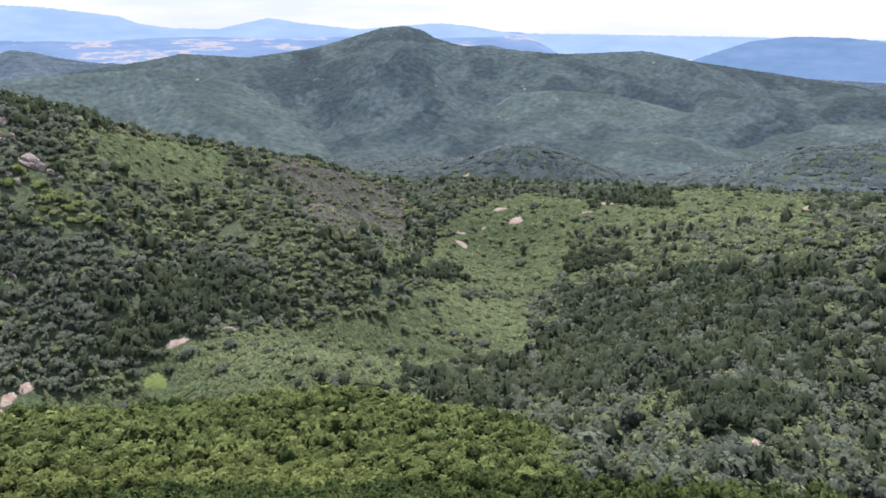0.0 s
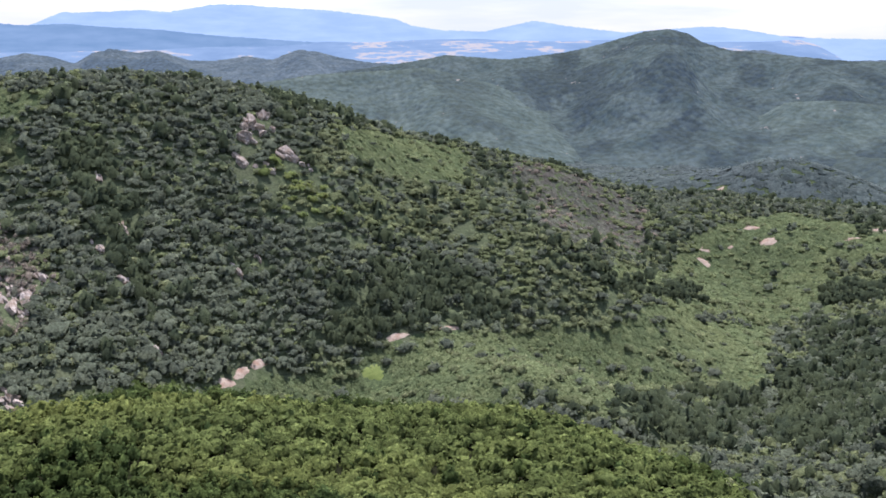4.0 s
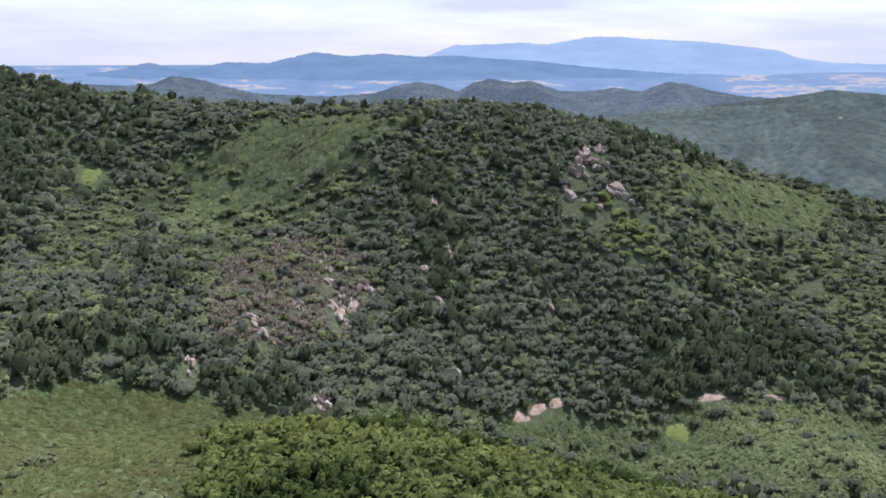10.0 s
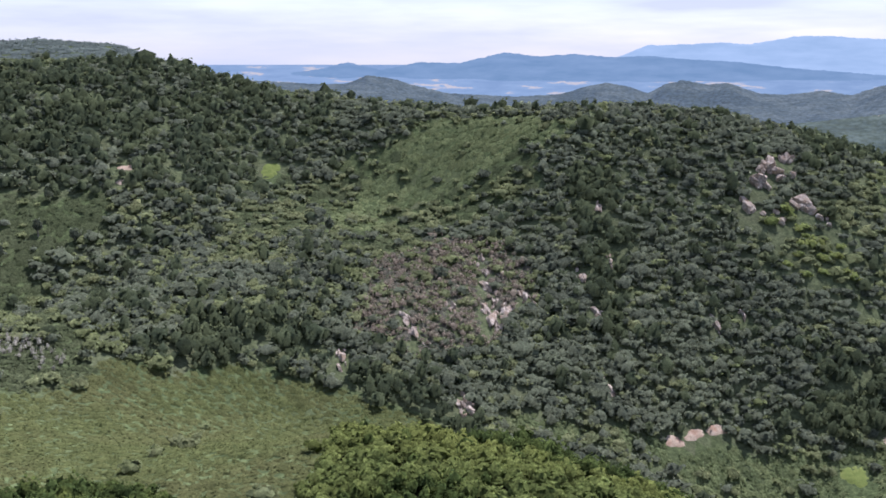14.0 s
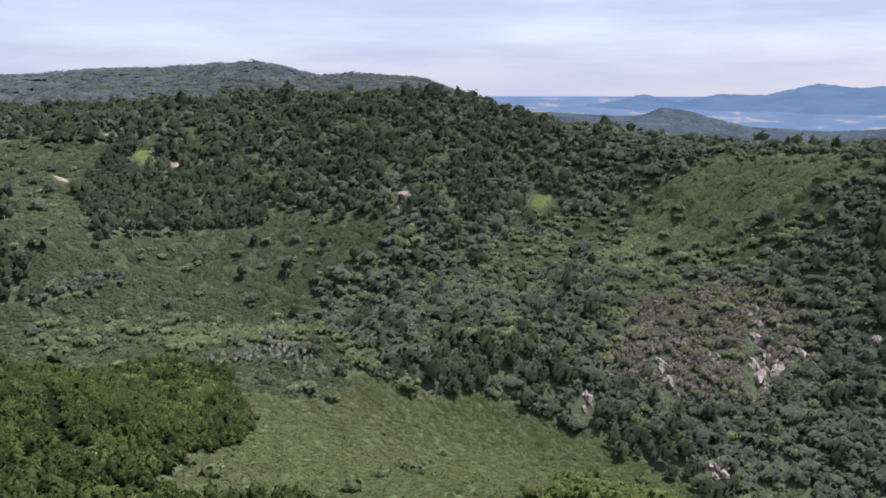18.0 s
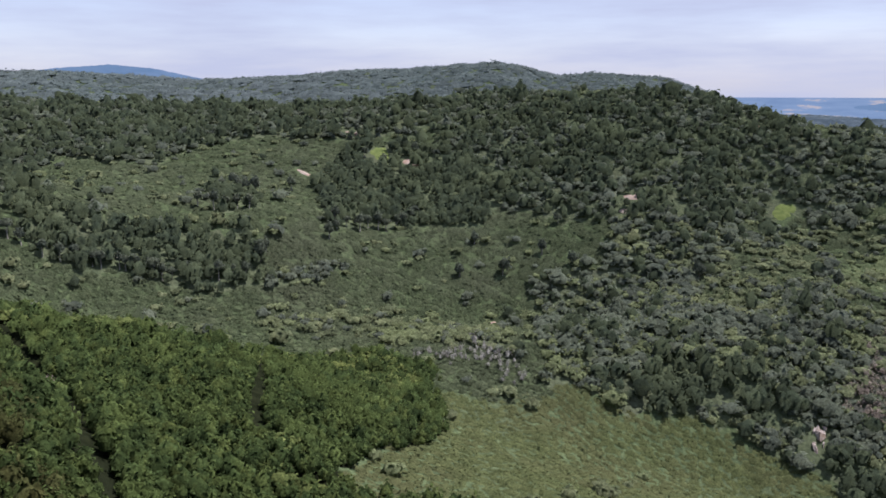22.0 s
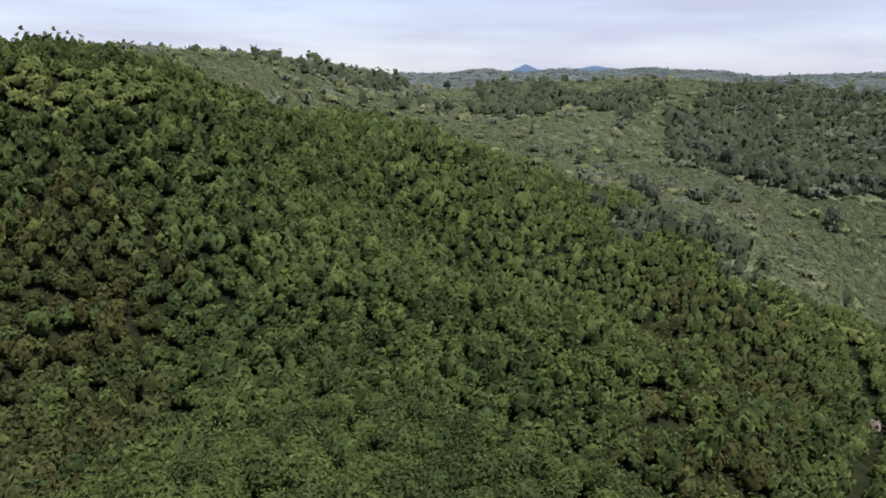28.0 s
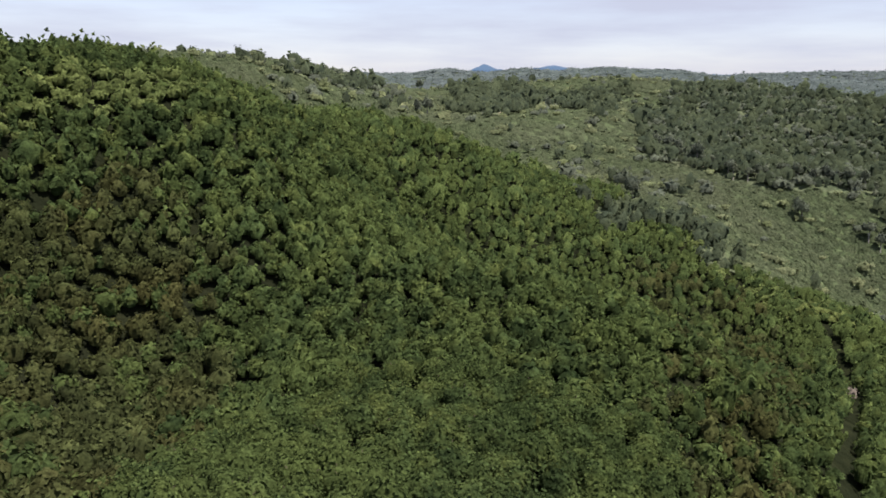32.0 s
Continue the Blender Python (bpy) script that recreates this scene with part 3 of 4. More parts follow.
stand("scrub", (115, 405), (184, 451), (278, 506), (333, 542), (547, 704), (740, 717), (965, 500), (488, 248), (468, 300), (498, 419), (523, 502), (437, 542), (336, 441), (294, 413), (194, 312))
stand("mid", (605, 585), (652, 515), (645, 417), (541, 278), (488, 248), (475, 304), (476, 375), (528, 497), (566, 490))
stand("dark", (443, 778), (527, 836), (596, 823), (689, 821), (720, 747), (772, 699), (828, 656), (842, 624), (741, 556), (726, 614), (675, 672), (697, 819), (581, 768), (503, 775))
stand("grove", (468, 456), (517, 496), (471, 371), (470, 302), (497, 253), (346, 167), (271, 197), (315, 306), (314, 362), (332, 397), (314, 425), (321, 441), (386, 432), (417, 398))
stand("dark", (-160, 577), (-129, 603), (-93, 629), (-55, 652), (-6, 680), (40, 711), (96, 701), (167, 712), (201, 684), (245, 660), (261, 577), (266, 528), (234, 496), (193, 487), (154, 480), (126, 472), (99, 469), (74, 466), (40, 448), (13, 427), (-22, 412), (-49, 402), (-66, 382), (-95, 366), (-117, 367))
stand("dark", (-181, 365), (-186, 396), (-184, 460), (-156, 522), (-147, 604), (-101, 634), (-57, 657), (-2, 707), (57, 709), (97, 665), (135, 641), (188, 652), (232, 640), (195, 508), (163, 492), (104, 481), (72, 468), (9, 434), (-21, 422), (-48, 406), (-62, 382), (-87, 372), (-110, 373), (-132, 372), (-154, 368))
stand("mid", (109, 625), (164, 700), (253, 779), (320, 792), (309, 684), (282, 561), (341, 511), (397, 519), (301, 483), (238, 486), (238, 526), (221, 572), (179, 582), (140, 568), (118, 584))
stand("gold", (66, 592), (83, 598), (99, 592), (125, 578), (125, 559), (101, 546), (76, 557), (67, 574))
stand("lush", (142, 648), (165, 705), (265, 815), (326, 833), (315, 782), (263, 688), (215, 664), (176, 650))
stand("tall", (98, 718), (190, 759), (304, 852), (384, 850), (413, 852), (378, 853), (287, 841), (177, 729), (103, 690))
stand("heath", (394, 849), (477, 837), (532, 807), (502, 714), (412, 629), (304, 549), (301, 612))
stand("tall", (304, 544), (321, 528), (370, 540), (487, 624), (458, 574), (401, 539), (334, 507), (305, 515))
stand("tall", (74, 467), (108, 505), (151, 532), (193, 569), (221, 548), (234, 515), (222, 493), (194, 489), (155, 480), (111, 472))
stand("lush", (-177, 683), (-138, 681), (-55, 651), (-86, 630), (-112, 617), (-132, 600), (-160, 577))
stand("lush", (-185, 680), (-138, 684), (-56, 654), (-97, 636), (-124, 621), (-156, 607), (-184, 585), (-195, 513), (-202, 477), (-233, 496), (-250, 558), (-245, 620), (-218, 648), (-200, 666))
stand("bush", (-202, 477), (-195, 513), (-184, 585), (-147, 604), (-101, 634), (-79, 604), (-106, 574), (-141, 550), (-155, 495), (-160, 450), (-160, 415), (-179, 400), (-212, 431))
stand("dead", (-147, 546), (-107, 540), (-77, 519), (-67, 502), (-70, 467), (-70, 436), (-99, 418), (-114, 406), (-132, 405), (-152, 414), (-160, 450), (-155, 495))
stand("tall", (-58, 600), (-26, 596), (-10, 540), (-15, 501), (0, 481), (-15, 459), (-32, 497), (-47, 544))
stand("wood", (-365, 502), (-330, 522), (-289, 545), (-233, 496), (-212, 431), (-186, 396), (-181, 365), (-197, 343), (-212, 324), (-227, 307))
stand("dark", (-465, 651), (-417, 695), (-371, 707), (-314, 673), (-257, 719), (-191, 685), (-222, 647), (-249, 618), (-293, 595), (-325, 535), (-372, 513))
stand("wood", (-366, 427), (-334, 473), (-295, 519), (-278, 578), (-239, 631), (-252, 582), (-201, 498), (-175, 469), (-156, 410), (-148, 372), (-173, 361), (-194, 343), (-211, 317), (-231, 304), (-333, 398))
stand("bush", (-245, 426), (-277, 493), (-266, 557), (-263, 602), (-201, 647), (-218, 616), (-227, 533), (-224, 442))
stand("tall", (-220, 328), (-213, 370), (-196, 397), (-168, 408), (-147, 380), (-123, 368), (-95, 366), (-78, 361), (-62, 379), (-99, 390), (-128, 392), (-160, 400), (-176, 366), (-195, 344))
stand("grove", (-554, 565), (-515, 630), (-425, 686), (-352, 706), (-295, 674), (-263, 691), (-282, 620), (-295, 598), (-289, 548), (-324, 526), (-379, 489), (-419, 483), (-461, 508))
stand("tall", (-548, 365), (-561, 432), (-546, 464), (-483, 497), (-441, 493), (-433, 445), (-473, 391), (-469, 333))
stand("grove", (-489, 61), (-921, 74), (-890, 173), (-745, 419), (-586, 629), (-526, 619), (-595, 517), (-598, 459), (-622, 416), (-661, 347), (-634, 275), (-665, 242), (-716, 207), (-537, 155), (-497, 119), (-492, 89))
stand("grove", (-595, 517), (-523, 616), (-416, 708), (-311, 565), (-344, 516), (-375, 492), (-418, 466), (-480, 465), (-527, 468))
stand("tall", (-535, 367), (-581, 398), (-598, 436), (-566, 484), (-496, 500), (-452, 491), (-428, 449), (-469, 376), (-459, 329))
stand("tall", (-482, 129), (-520, 155), (-499, 175), (-490, 196), (-472, 250), (-472, 271), (-444, 272), (-422, 258), (-426, 231), (-435, 203), (-448, 187), (-451, 149), (-465, 140))
stand("tall", (-558, 284), (-541, 304), (-498, 297), (-484, 287), (-493, 264))
stand("dark", (-423, 262), (-426, 290), (-430, 321), (-424, 322), (-419, 291), (-416, 263))
stand("bush", (-400, 220), (-395, 289), (-369, 353), (-260, 320), (-252, 297), (-270, 279), (-339, 286), (-380, 245))
stand("grove", (-628, -5), (-878, 0), (-937, 52), (-891, 196), (-809, 357), (-737, 442), (-693, 564), (-584, 490), (-637, 393), (-677, 311), (-717, 211), (-508, 141), (-492, 100), (-485, 56), (-501, 21))
stand("regrow", (-779, -222), (-930, -9), (-775, -8), (-560, 0), (-443, -20), (-454, -52), (-487, -89), (-302, -52))
stand("tall", (-754, -181), (-808, -131), (-566, -72), (-543, -112))
stand("tall", (-821, -95), (-845, -41), (-787, -35), (-603, -47))
stand("regrow", (-395, -183), (-599, -202), (-807, -216), (-850, -45), (-645, -9), (-513, 14), (-486, 65), (-499, 145), (-412, 138), (-331, 90), (-343, 68), (-350, 19), (-491, -71), (-280, -60), (-411, -163))
stand("grove", (-614, -9), (-855, 5), (-919, 112), (-887, 195), (-502, 146), (-491, 104), (-488, 65), (-502, 32), (-508, 15))
stand("tall", (-778, -206), (-806, -134), (-682, -103), (-556, -89), (-534, -119))
stand("tall", (-755, -120), (-847, -53), (-787, -41), (-609, -51), (-686, -99))
stand("grove", (-373, -225), (-465, -224), (-651, -225), (-611, -207), (-473, -195), (-452, -232), (-382, -221))
stand("shrub", (-228, 308), (-212, 323), (-198, 344), (-178, 358), (-154, 367), (-133, 374), (-111, 374), (-88, 373), (-39, 250), (-52, 198), (-70, 189), (-138, 189))
stand("shrub", (-246, 260), (-211, 317), (-184, 352), (-145, 366), (-117, 368), (-81, 364), (-149, 153), (-168, 158), (-191, 210))
stand("scrub", (-66, 382), (-49, 401), (-22, 411), (13, 425), (72, 458), (124, 465), (192, 484), (300, 481), (393, 513), (497, 535), (382, 405), (291, 428), (189, 325), (140, 348), (99, 413), (6, 413), (-36, 397))
stand("spur", (-115, 355), (-63, 235), (-35, 238), (-3, 217), (49, 227), (159, 324), (190, 301), (114, 159), (-73, 201))
stand("spur", (-70, 187), (-75, 207), (-51, 213), (-32, 230), (-12, 220), (11, 236), (30, 231), (46, 231))
stand("spur", (-20, 216), (11, 226), (54, 225), (104, 184), (111, 149), (123, 138), (113, 119), (104, 107), (-25, 173))
stand("wood", (115, 153), (119, 147), (270, 197), (297, 141), (247, 114), (100, 107), (114, 122), (123, 138))
stand("tall", (685, 845), (703, 781), (737, 714), (757, 733), (721, 747), (703, 781), (686, 829))
stand("tall", (683, 627), (801, 651), (797, 590), (741, 549), (725, 597), (666, 603))
stand("tall", (196, 320), (238, 357), (268, 357), (302, 349), (272, 321), (229, 308), (206, 313))
stand("tall", (265, 193), (273, 171), (304, 163), (338, 163), (310, 148), (252, 137), (232, 144), (236, 166))
stand("tall", (544, 526), (582, 555), (590, 491), (535, 443), (539, 486))
stand("bright", (-337, 56), (-348, 98), (-306, 146), (-278, 177), (-319, 247), (-309, 273), (-245, 253), (-203, 227), (-185, 177), (-203, 160), (-168, 146), (-146, 148), (-97, 53))
stand("bright", (-276, 173), (-298, 260), (-277, 273), (-238, 256), (-215, 234), (-184, 184), (-200, 157), (-204, 154), (-209, 140))
stand("bright", (-209, 140), (-183, 147), (-161, 149), (-147, 151), (-143, 108))
stand("bright", (-305, -53), (-333, -37), (-368, -19), (-393, 14), (-365, 37), (-351, 67), (-346, 104), (-316, 137), (-355, 201), (-339, 237), (-320, 269), (-251, 256), (-200, 218), (-188, 183), (-183, 159), (-175, 149), (-160, 150), (-79, 25))
stand("bright", (-237, -210), (-179, -116), (-191, -96), (-219, -78), (-269, -83), (-278, -59), (-338, -30), (-354, -7), (-350, 19), (-346, 56), (-328, 90), (-308, 122), (-146, 98), (-50, -18))
stand("worn", (-328, 28), (-327, 71), (-291, 96), (-153, 84), (-110, 77), (-86, 51), (-123, 55), (-155, 51))
stand("rim", (-361, 37), (-347, 67), (-334, 103), (-311, 136), (-353, 200), (-339, 237), (-321, 269), (-303, 254), (-344, 225), (-303, 170), (-285, 130), (-304, 102), (-331, 67))
stand("rim", (-299, 151), (-280, 178), (-319, 247), (-307, 272), (-251, 253), (-245, 232), (-281, 226), (-336, 224), (-278, 172))
stand("rim", (-200, 159), (-168, 146), (-146, 148), (-140, 124), (-165, 134))
stand("tall", (-355, 1), (-359, 15), (-362, 28), (-343, 20), (-335, 9))
stand("tall", (-373, 19), (-378, 42), (-379, 55), (-351, 70), (-340, 61), (-360, 43), (-352, 22))
stand("grey", (-290, 275), (-268, 297), (-241, 300), (-232, 298), (-245, 283), (-267, 278))
# dim foot of the near slope, its shade drawn by darker leaves
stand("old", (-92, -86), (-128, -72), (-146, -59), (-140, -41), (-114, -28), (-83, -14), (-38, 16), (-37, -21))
# sunlit crest of the near slope: its light is put in as paler leaves
stand("spur", (-129, -96), (-153, -99), (-177, -85), (-203, -80), (-209, -72), (-163, -75), (-137, -87), (-121, -89))
KINDS = ["bright", "mid", "dark", "regrow", "shrub", "dead", "grey", "tall", "far", "spur", "old", "gold", "lush", "heath"]
# what grows in each kind of stand, and how closely
MIXES = {
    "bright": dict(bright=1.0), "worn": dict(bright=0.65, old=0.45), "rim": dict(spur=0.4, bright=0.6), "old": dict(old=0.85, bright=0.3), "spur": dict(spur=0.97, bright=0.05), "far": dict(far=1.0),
    "mid": dict(mid=0.85, dark=0.2, tall=0.06), "dark": dict(dark=0.84, mid=0.2, tall=0.1), "wood": dict(dark=0.5, mid=0.5, tall=0.14),
    "tall": dict(tall=0.95), "grove": dict(tall=0.6, dark=0.4), "regrow": dict(regrow=1.0, mid=0.045, dark=0.02, tall=0.006), "bush": dict(regrow=1.0, mid=0.36, dark=0.1),
    "scrub": dict(lush=1.0, mid=0.1, dark=0.02), "lush": dict(lush=1.0, mid=0.07, dark=0.012), "heath": dict(heath=1.0, mid=0.14, dead=0.1), "shrub": dict(shrub=1.0, mid=0.012),
    "dead": dict(dead=0.72, mid=0.22, dark=0.06, heath=0.6), "grey": dict(grey=1.0, regrow=1.0), "gold": dict(gold=0.28, mid=0.75),
}
ZONES = list(MIXES)
# narrow lanes between the crowns: x0, y0, x1, y1, half width
LANES = [(-310, 102, -243, 105, 2.2), (-243, 105, -159, 93, 2.3), (-159, 93, -112, 87, 2.3), (-347, 223, -222, 164, 2.2), (-237, 170, -190, 147, 2.7), (-192, 177, -206, 222, 2.2)]
MEADOWS = [(111, 449, 7, 9), (-291, 598, 8, 12), (-572, 445, 16, 9)]


ZONE_STEP, ZONE_REACH = 3.0, 1260.0


def zone_map():
    """The kind of stand on a grid over the middle of the plan."""
    g = np.arange(-ZONE_REACH, ZONE_REACH + 1, ZONE_STEP)
    x, y = np.meshgrid(g, g)
    r, bearing = np.hypot(x + 30, y - 30), np.degrees(np.arctan2(-x, y))
    got = np.where(r < 285, ZONES.index("bright"), ZONES.index("wood"))
    got = np.where((bearing > 24) & (r > 285), ZONES.index("regrow"), got)
    got = np.where((bearing > 108) & (r > 880), ZONES.index("dark"), got)
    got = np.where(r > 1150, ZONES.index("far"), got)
    for kind, corners in STANDS:
        xs, ys = zip(*corners)
        i0, i1 = np.searchsorted(g, (min(xs), max(xs)))
        j0, j1 = np.searchsorted(g, (min(ys), max(ys)))
        patch = got[j0:j1, i0:i1]
        patch[inside(x[j0:j1, i0:i1], y[j0:j1, i0:i1], corners)] = ZONES.index(kind)
    return got


ZONE_MAP = zone_map()


def zone_at(x, y, seed=0):
    """The kind of stand at each place, with ragged borders."""
    r = np.random.default_rng(seed)
    wx, wy = x + 5 * wave(x, y, 60, 11) + r.normal(0, 1.5, x.shape), y + 5 * wave(x, y, 60, 12) + r.normal(0, 1.5, x.shape)
    i, j = (np.rint((v + ZONE_REACH) / ZONE_STEP).astype(int) for v in (wx, wy))
    last = len(ZONE_MAP) - 1
    out = (i < 0) | (j < 0) | (i > last) | (j > last)
    return np.where(out, ZONES.index("far"), ZONE_MAP[np.clip(j, 0, last), np.clip(i, 0, last)])


def grows(kind, x, y, seed):
    """Where a plant of this kind stands: by the mix of the stand, thicker in some patches than in others."""
    share = np.array([MIXES[z].get(kind, 0.0) for z in ZONES])[zone_at(x, y, seed)]
    patch = wave(x, y, 70, 13) + 0.6 * wave(x, y, 24, 14)
    swing = {"mid": 0.8, "dark": -0.25, "tall": 0.6, "gold": 0.7}.get(kind, 0.0)
    share = np.where(share < 0.97, share * np.clip(1 + swing * patch, 0.1, 1.9), 1.0 * (share > 0))
    return np.random.default_rng(seed + 1).uniform(0, 1, x.shape) < share


# the stand nearest the path, where every tree is a thing of its own: x from, x to, y from, y to
NEAR_STAND = (-110, -38, 0, 62)
# bare places: x, y, half length, half width
BARE = []


def leaf_tree(clumps, size, seed, half, height, core=1, open_crown=0.0, rising=0.45, ragged=0.16, soft=0.0, cap=-0.3, crisp=0.5):
    """A crown of folded leaf clumps round a lumpy core, standing on z = 0; returns points, triangles and soft shading directions."""
    r = np.random.default_rng(seed)
    lobes = r.normal(0, 1, (8, 3))
    lobes[:, 2] = np.abs(lobes[:, 2]) * 0.9
    lobes /= np.linalg.norm(lobes, axis=1)[:, None]
    bulge = r.uniform(0.14, 0.4, 8)

    def reach(d):
        return 0.68 + (np.clip(d @ lobes.T, 0, 1) ** 6 * bulge).sum(1)

    def outward(d):
        """Where the bulging crown faces."""
        pull = np.clip(d @ lobes.T, 0, 1) ** 6 * bulge
        n = d / box + 1.6 * (pull.sum(1)[:, None] * d - pull @ lobes) / box.mean()
        return n / np.linalg.norm(n, axis=1)[:, None]

    box = np.array([half, half, height / 1.75])
    bm = bmesh.new()
    bmesh.ops.create_icosphere(bm, subdivisions=max(core, 1), radius=1)
    cv = np.array([v.co[:] for v in bm.verts])
    cf = np.array([[v.index for v in f.verts] for f in bm.faces if f.calc_center_median().z > cap])
    bm.free()
    turn = r.uniform(0, 6.28)
    cv[:, :2] = cv[:, :2] @ [[math.cos(turn), math.sin(turn)], [-math.sin(turn), math.cos(turn)]]
    used = np.unique(cf)
    cf = np.searchsorted(used, cf)
    cv = cv[used]
    cn = outward(cv) + r.normal(0, 0.12, cv.shape)
    cv = cv * (reach(cv) * (0.88 - open_crown))[:, None] * r.uniform(0.9, 1.08, (len(cv), 1))
    d = r.normal(0, 1, (clumps, 3))
    d[:, 2] = np.abs(d[:, 2]) * 0.9 - 0.12 + max(cap, 0) * 2
    d /= np.linalg.norm(d, axis=1)[:, None]
    p = d * (reach(d) * r.uniform(0.94 - ragged, 0.94 + ragged, clumps))[:, None] * box
    nrm = d + r.normal(0, 0.5, (clumps, 3))
    nrm[:, 2] += rising
    nrm /= np.linalg.norm(nrm, axis=1)[:, None]
    side = np.cross(nrm, r.normal(0, 1, (clumps, 3)))
    side /= np.linalg.norm(side, axis=1)[:, None]
    up = np.cross(nrm, side)
    s = (size * half * r.uniform(0.65, 1.35, clumps))[:, None]
    q = r.uniform(0.5, 1.2, (4, clumps, 1))
    dip = nrm * s * 0.4
    lv = np.stack([p + side * s * q[0], p + up * s * q[1] + dip * 0.6, p - side * s * q[2] - dip, p - up * s * q[3]], 1).reshape(-1, 3)
    face = np.repeat(outward(d) + crisp * nrm + r.normal(0, 0.32 * crisp, d.shape), 4, 0)
    b = np.arange(clumps)[:, None] * 4
    lf = np.concatenate([b + [0, 1, 3], b + [1, 2, 3]])
    if not core:
        v, faces, n = lv, lf, face
    else:
        v, faces, n = np.concatenate([cv * box, lv]), np.concatenate([cf, lf + len(cv)]), np.concatenate([cn, face])
    v[:, 2] += box[2] * 0.78 if cap < 0 else -box[2] * cap * 0.4
    n = n / np.linalg.norm(n, axis=1)[:, None] + [0, 0, soft]
    return v, faces, n / np.linalg.norm(n, axis=1)[:, None]


def spread(spacing, reach, seed, keep=1.0):
    """Uneven rows of places over the country in view."""
    r = np.random.default_rng(seed)
    g = np.arange(-reach * 1.42 - 40, reach * 1.42 + 40, spacing)
    x, y = np.meshgrid(g, g)
    x[::2] += spacing / 2
    x, y = x.ravel() + r.uniform(-0.48, 0.48, x.size) * spacing, y.ravel() + r.uniform(-0.48, 0.48, x.size) * spacing
    x, y = 0.8 * x - 0.6 * y, 0.6 * x + 0.8 * y
    away, bearing = np.hypot(x, y - 30), np.degrees(np.arctan2(-x, y - 30))
    ok = (away < reach) & (((bearing > -80) & (bearing < 168)) | (away < 130)) & (r.uniform(0, 1, x.size) < keep)
    return x[ok], y[ok]


# ground that lies open to the lookouts of the plan, tested on a coarse height grid
GRID = np.arange(-2000, 2001, 8.0)
HEIGHTS = land(*np.meshgrid(GRID, GRID))


def height(x, y):
    u, v = (np.clip((w + 2000) / 8, 0, len(GRID) - 1.001) for w in (x, y))
    i, j = u.astype(int), v.astype(int)
    u, v = u - i, v - j
    return (HEIGHTS[j, i] * (1 - u) + HEIGHTS[j, i + 1] * u) * (1 - v) + (HEIGHTS[j + 1, i] * (1 - u) + HEIGHTS[j + 1, i + 1] * u) * v


def open_to_view(x, y):
    seen, z = np.zeros(len(x), bool), height(x, y) + 9
    for ex, ey in ((-42, -17), (-5, -2), (20, 15), (27, 45), (10, 75)):
        clear = np.ones(len(x), bool)
        for u in np.linspace(0.25, 0.97, 34):
            clear &= height(ex + (x - ex) * u, ey + (y - ey) * u) < 250 + (z - 250) * u + 2
        seen |= (clear | (np.hypot(x, y) < 340)) & (250 - z < 0.66 * np.hypot(x - ex, y - ey))
    return seen


def free_of(x, y):
    ok = np.ones(len(x), bool)
    for bx, by, a, b in BARE + MEADOWS:
        ok &= ((x - bx) / a) ** 2 + ((y - by) / b) ** 2 > 1
    for x0, y0, x1, y1, w in LANES:
        u = np.clip(((x - x0) * (x1 - x0) + (y - y0) * (y1 - y0)) / ((x1 - x0) ** 2 + (y1 - y0) ** 2), 0, 1)
        ok &= np.hypot(x - x0 - u * (x1 - x0), y - y0 - u * (y1 - y0)) > w
    ok &= ~((x > NEAR_STAND[0]) & (x < NEAR_STAND[1]) & (y > NEAR_STAND[2]) & (y < NEAR_STAND[3]))
    return ok


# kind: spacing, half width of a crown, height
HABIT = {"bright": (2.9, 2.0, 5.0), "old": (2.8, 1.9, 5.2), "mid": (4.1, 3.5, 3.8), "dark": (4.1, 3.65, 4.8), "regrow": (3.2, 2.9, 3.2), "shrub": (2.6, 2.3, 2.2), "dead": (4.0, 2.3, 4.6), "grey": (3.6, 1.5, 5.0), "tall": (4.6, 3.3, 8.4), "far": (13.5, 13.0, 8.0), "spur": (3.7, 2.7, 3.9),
         "gold": (4.6, 3.2, 4.6), "lush": (3.2, 2.9, 3.8), "heath": (3.3, 2.9, 3.0)}
LABELS = {
    "bright": "closed canopy of bright green young oak wood on the near slopes", "mid": "mixed green woodland covering the hills", "dark": "dense dark green wood of tall broadleaf trees",
    "regrow": "low pale green regrowth on a felled slope", "shrub": "dry olive-green shrubs on an open slope", "dead": "withered brown trees on the steep rocky face",
    "grey": "bare grey dying trees at the edge of a wood", "old": "closed canopy of brownish oak wood on the near slope, shade put into its leaf colour", "spur": "bright yellow-green young wood on the crest of a spur", "far": "far woods covering the plateau and ridges", "tall": "clump of tall dark trees standing above low shrubs",
    "gold": "yellowing trees on the sunny rocky hillside", "lush": "fresh green scrub on the sunny valley side", "heath": "brownish low regrowth on a burnt-looking slope"}
LOW_KINDS = ("shrub", "regrow", "lush", "heath")
# rings round the middle of the plan: from, to, leaf clumps, clump size, crowns thinned by
RINGS = [(0, 150, 52, 0.21, 1.0), (150, 270, 25, 0.28, 1.0), (270, 520, 15, 0.28, 1.0), (520, 1150, 6, 0.34, 1.2), (1150, 1950, 7, 0.11, 1.0)]
# share of the leaf clumps and their size, for low or plain growth
FINE = {"regrow": (0.6, 0.62), "lush": (0.65, 0.7), "heath": (0.6, 0.62), "shrub": (0.4, 0.6), "spur": (0.75, 1.1), "dead": (1.3, 0.8), "grey": (1.3, 0.7)}


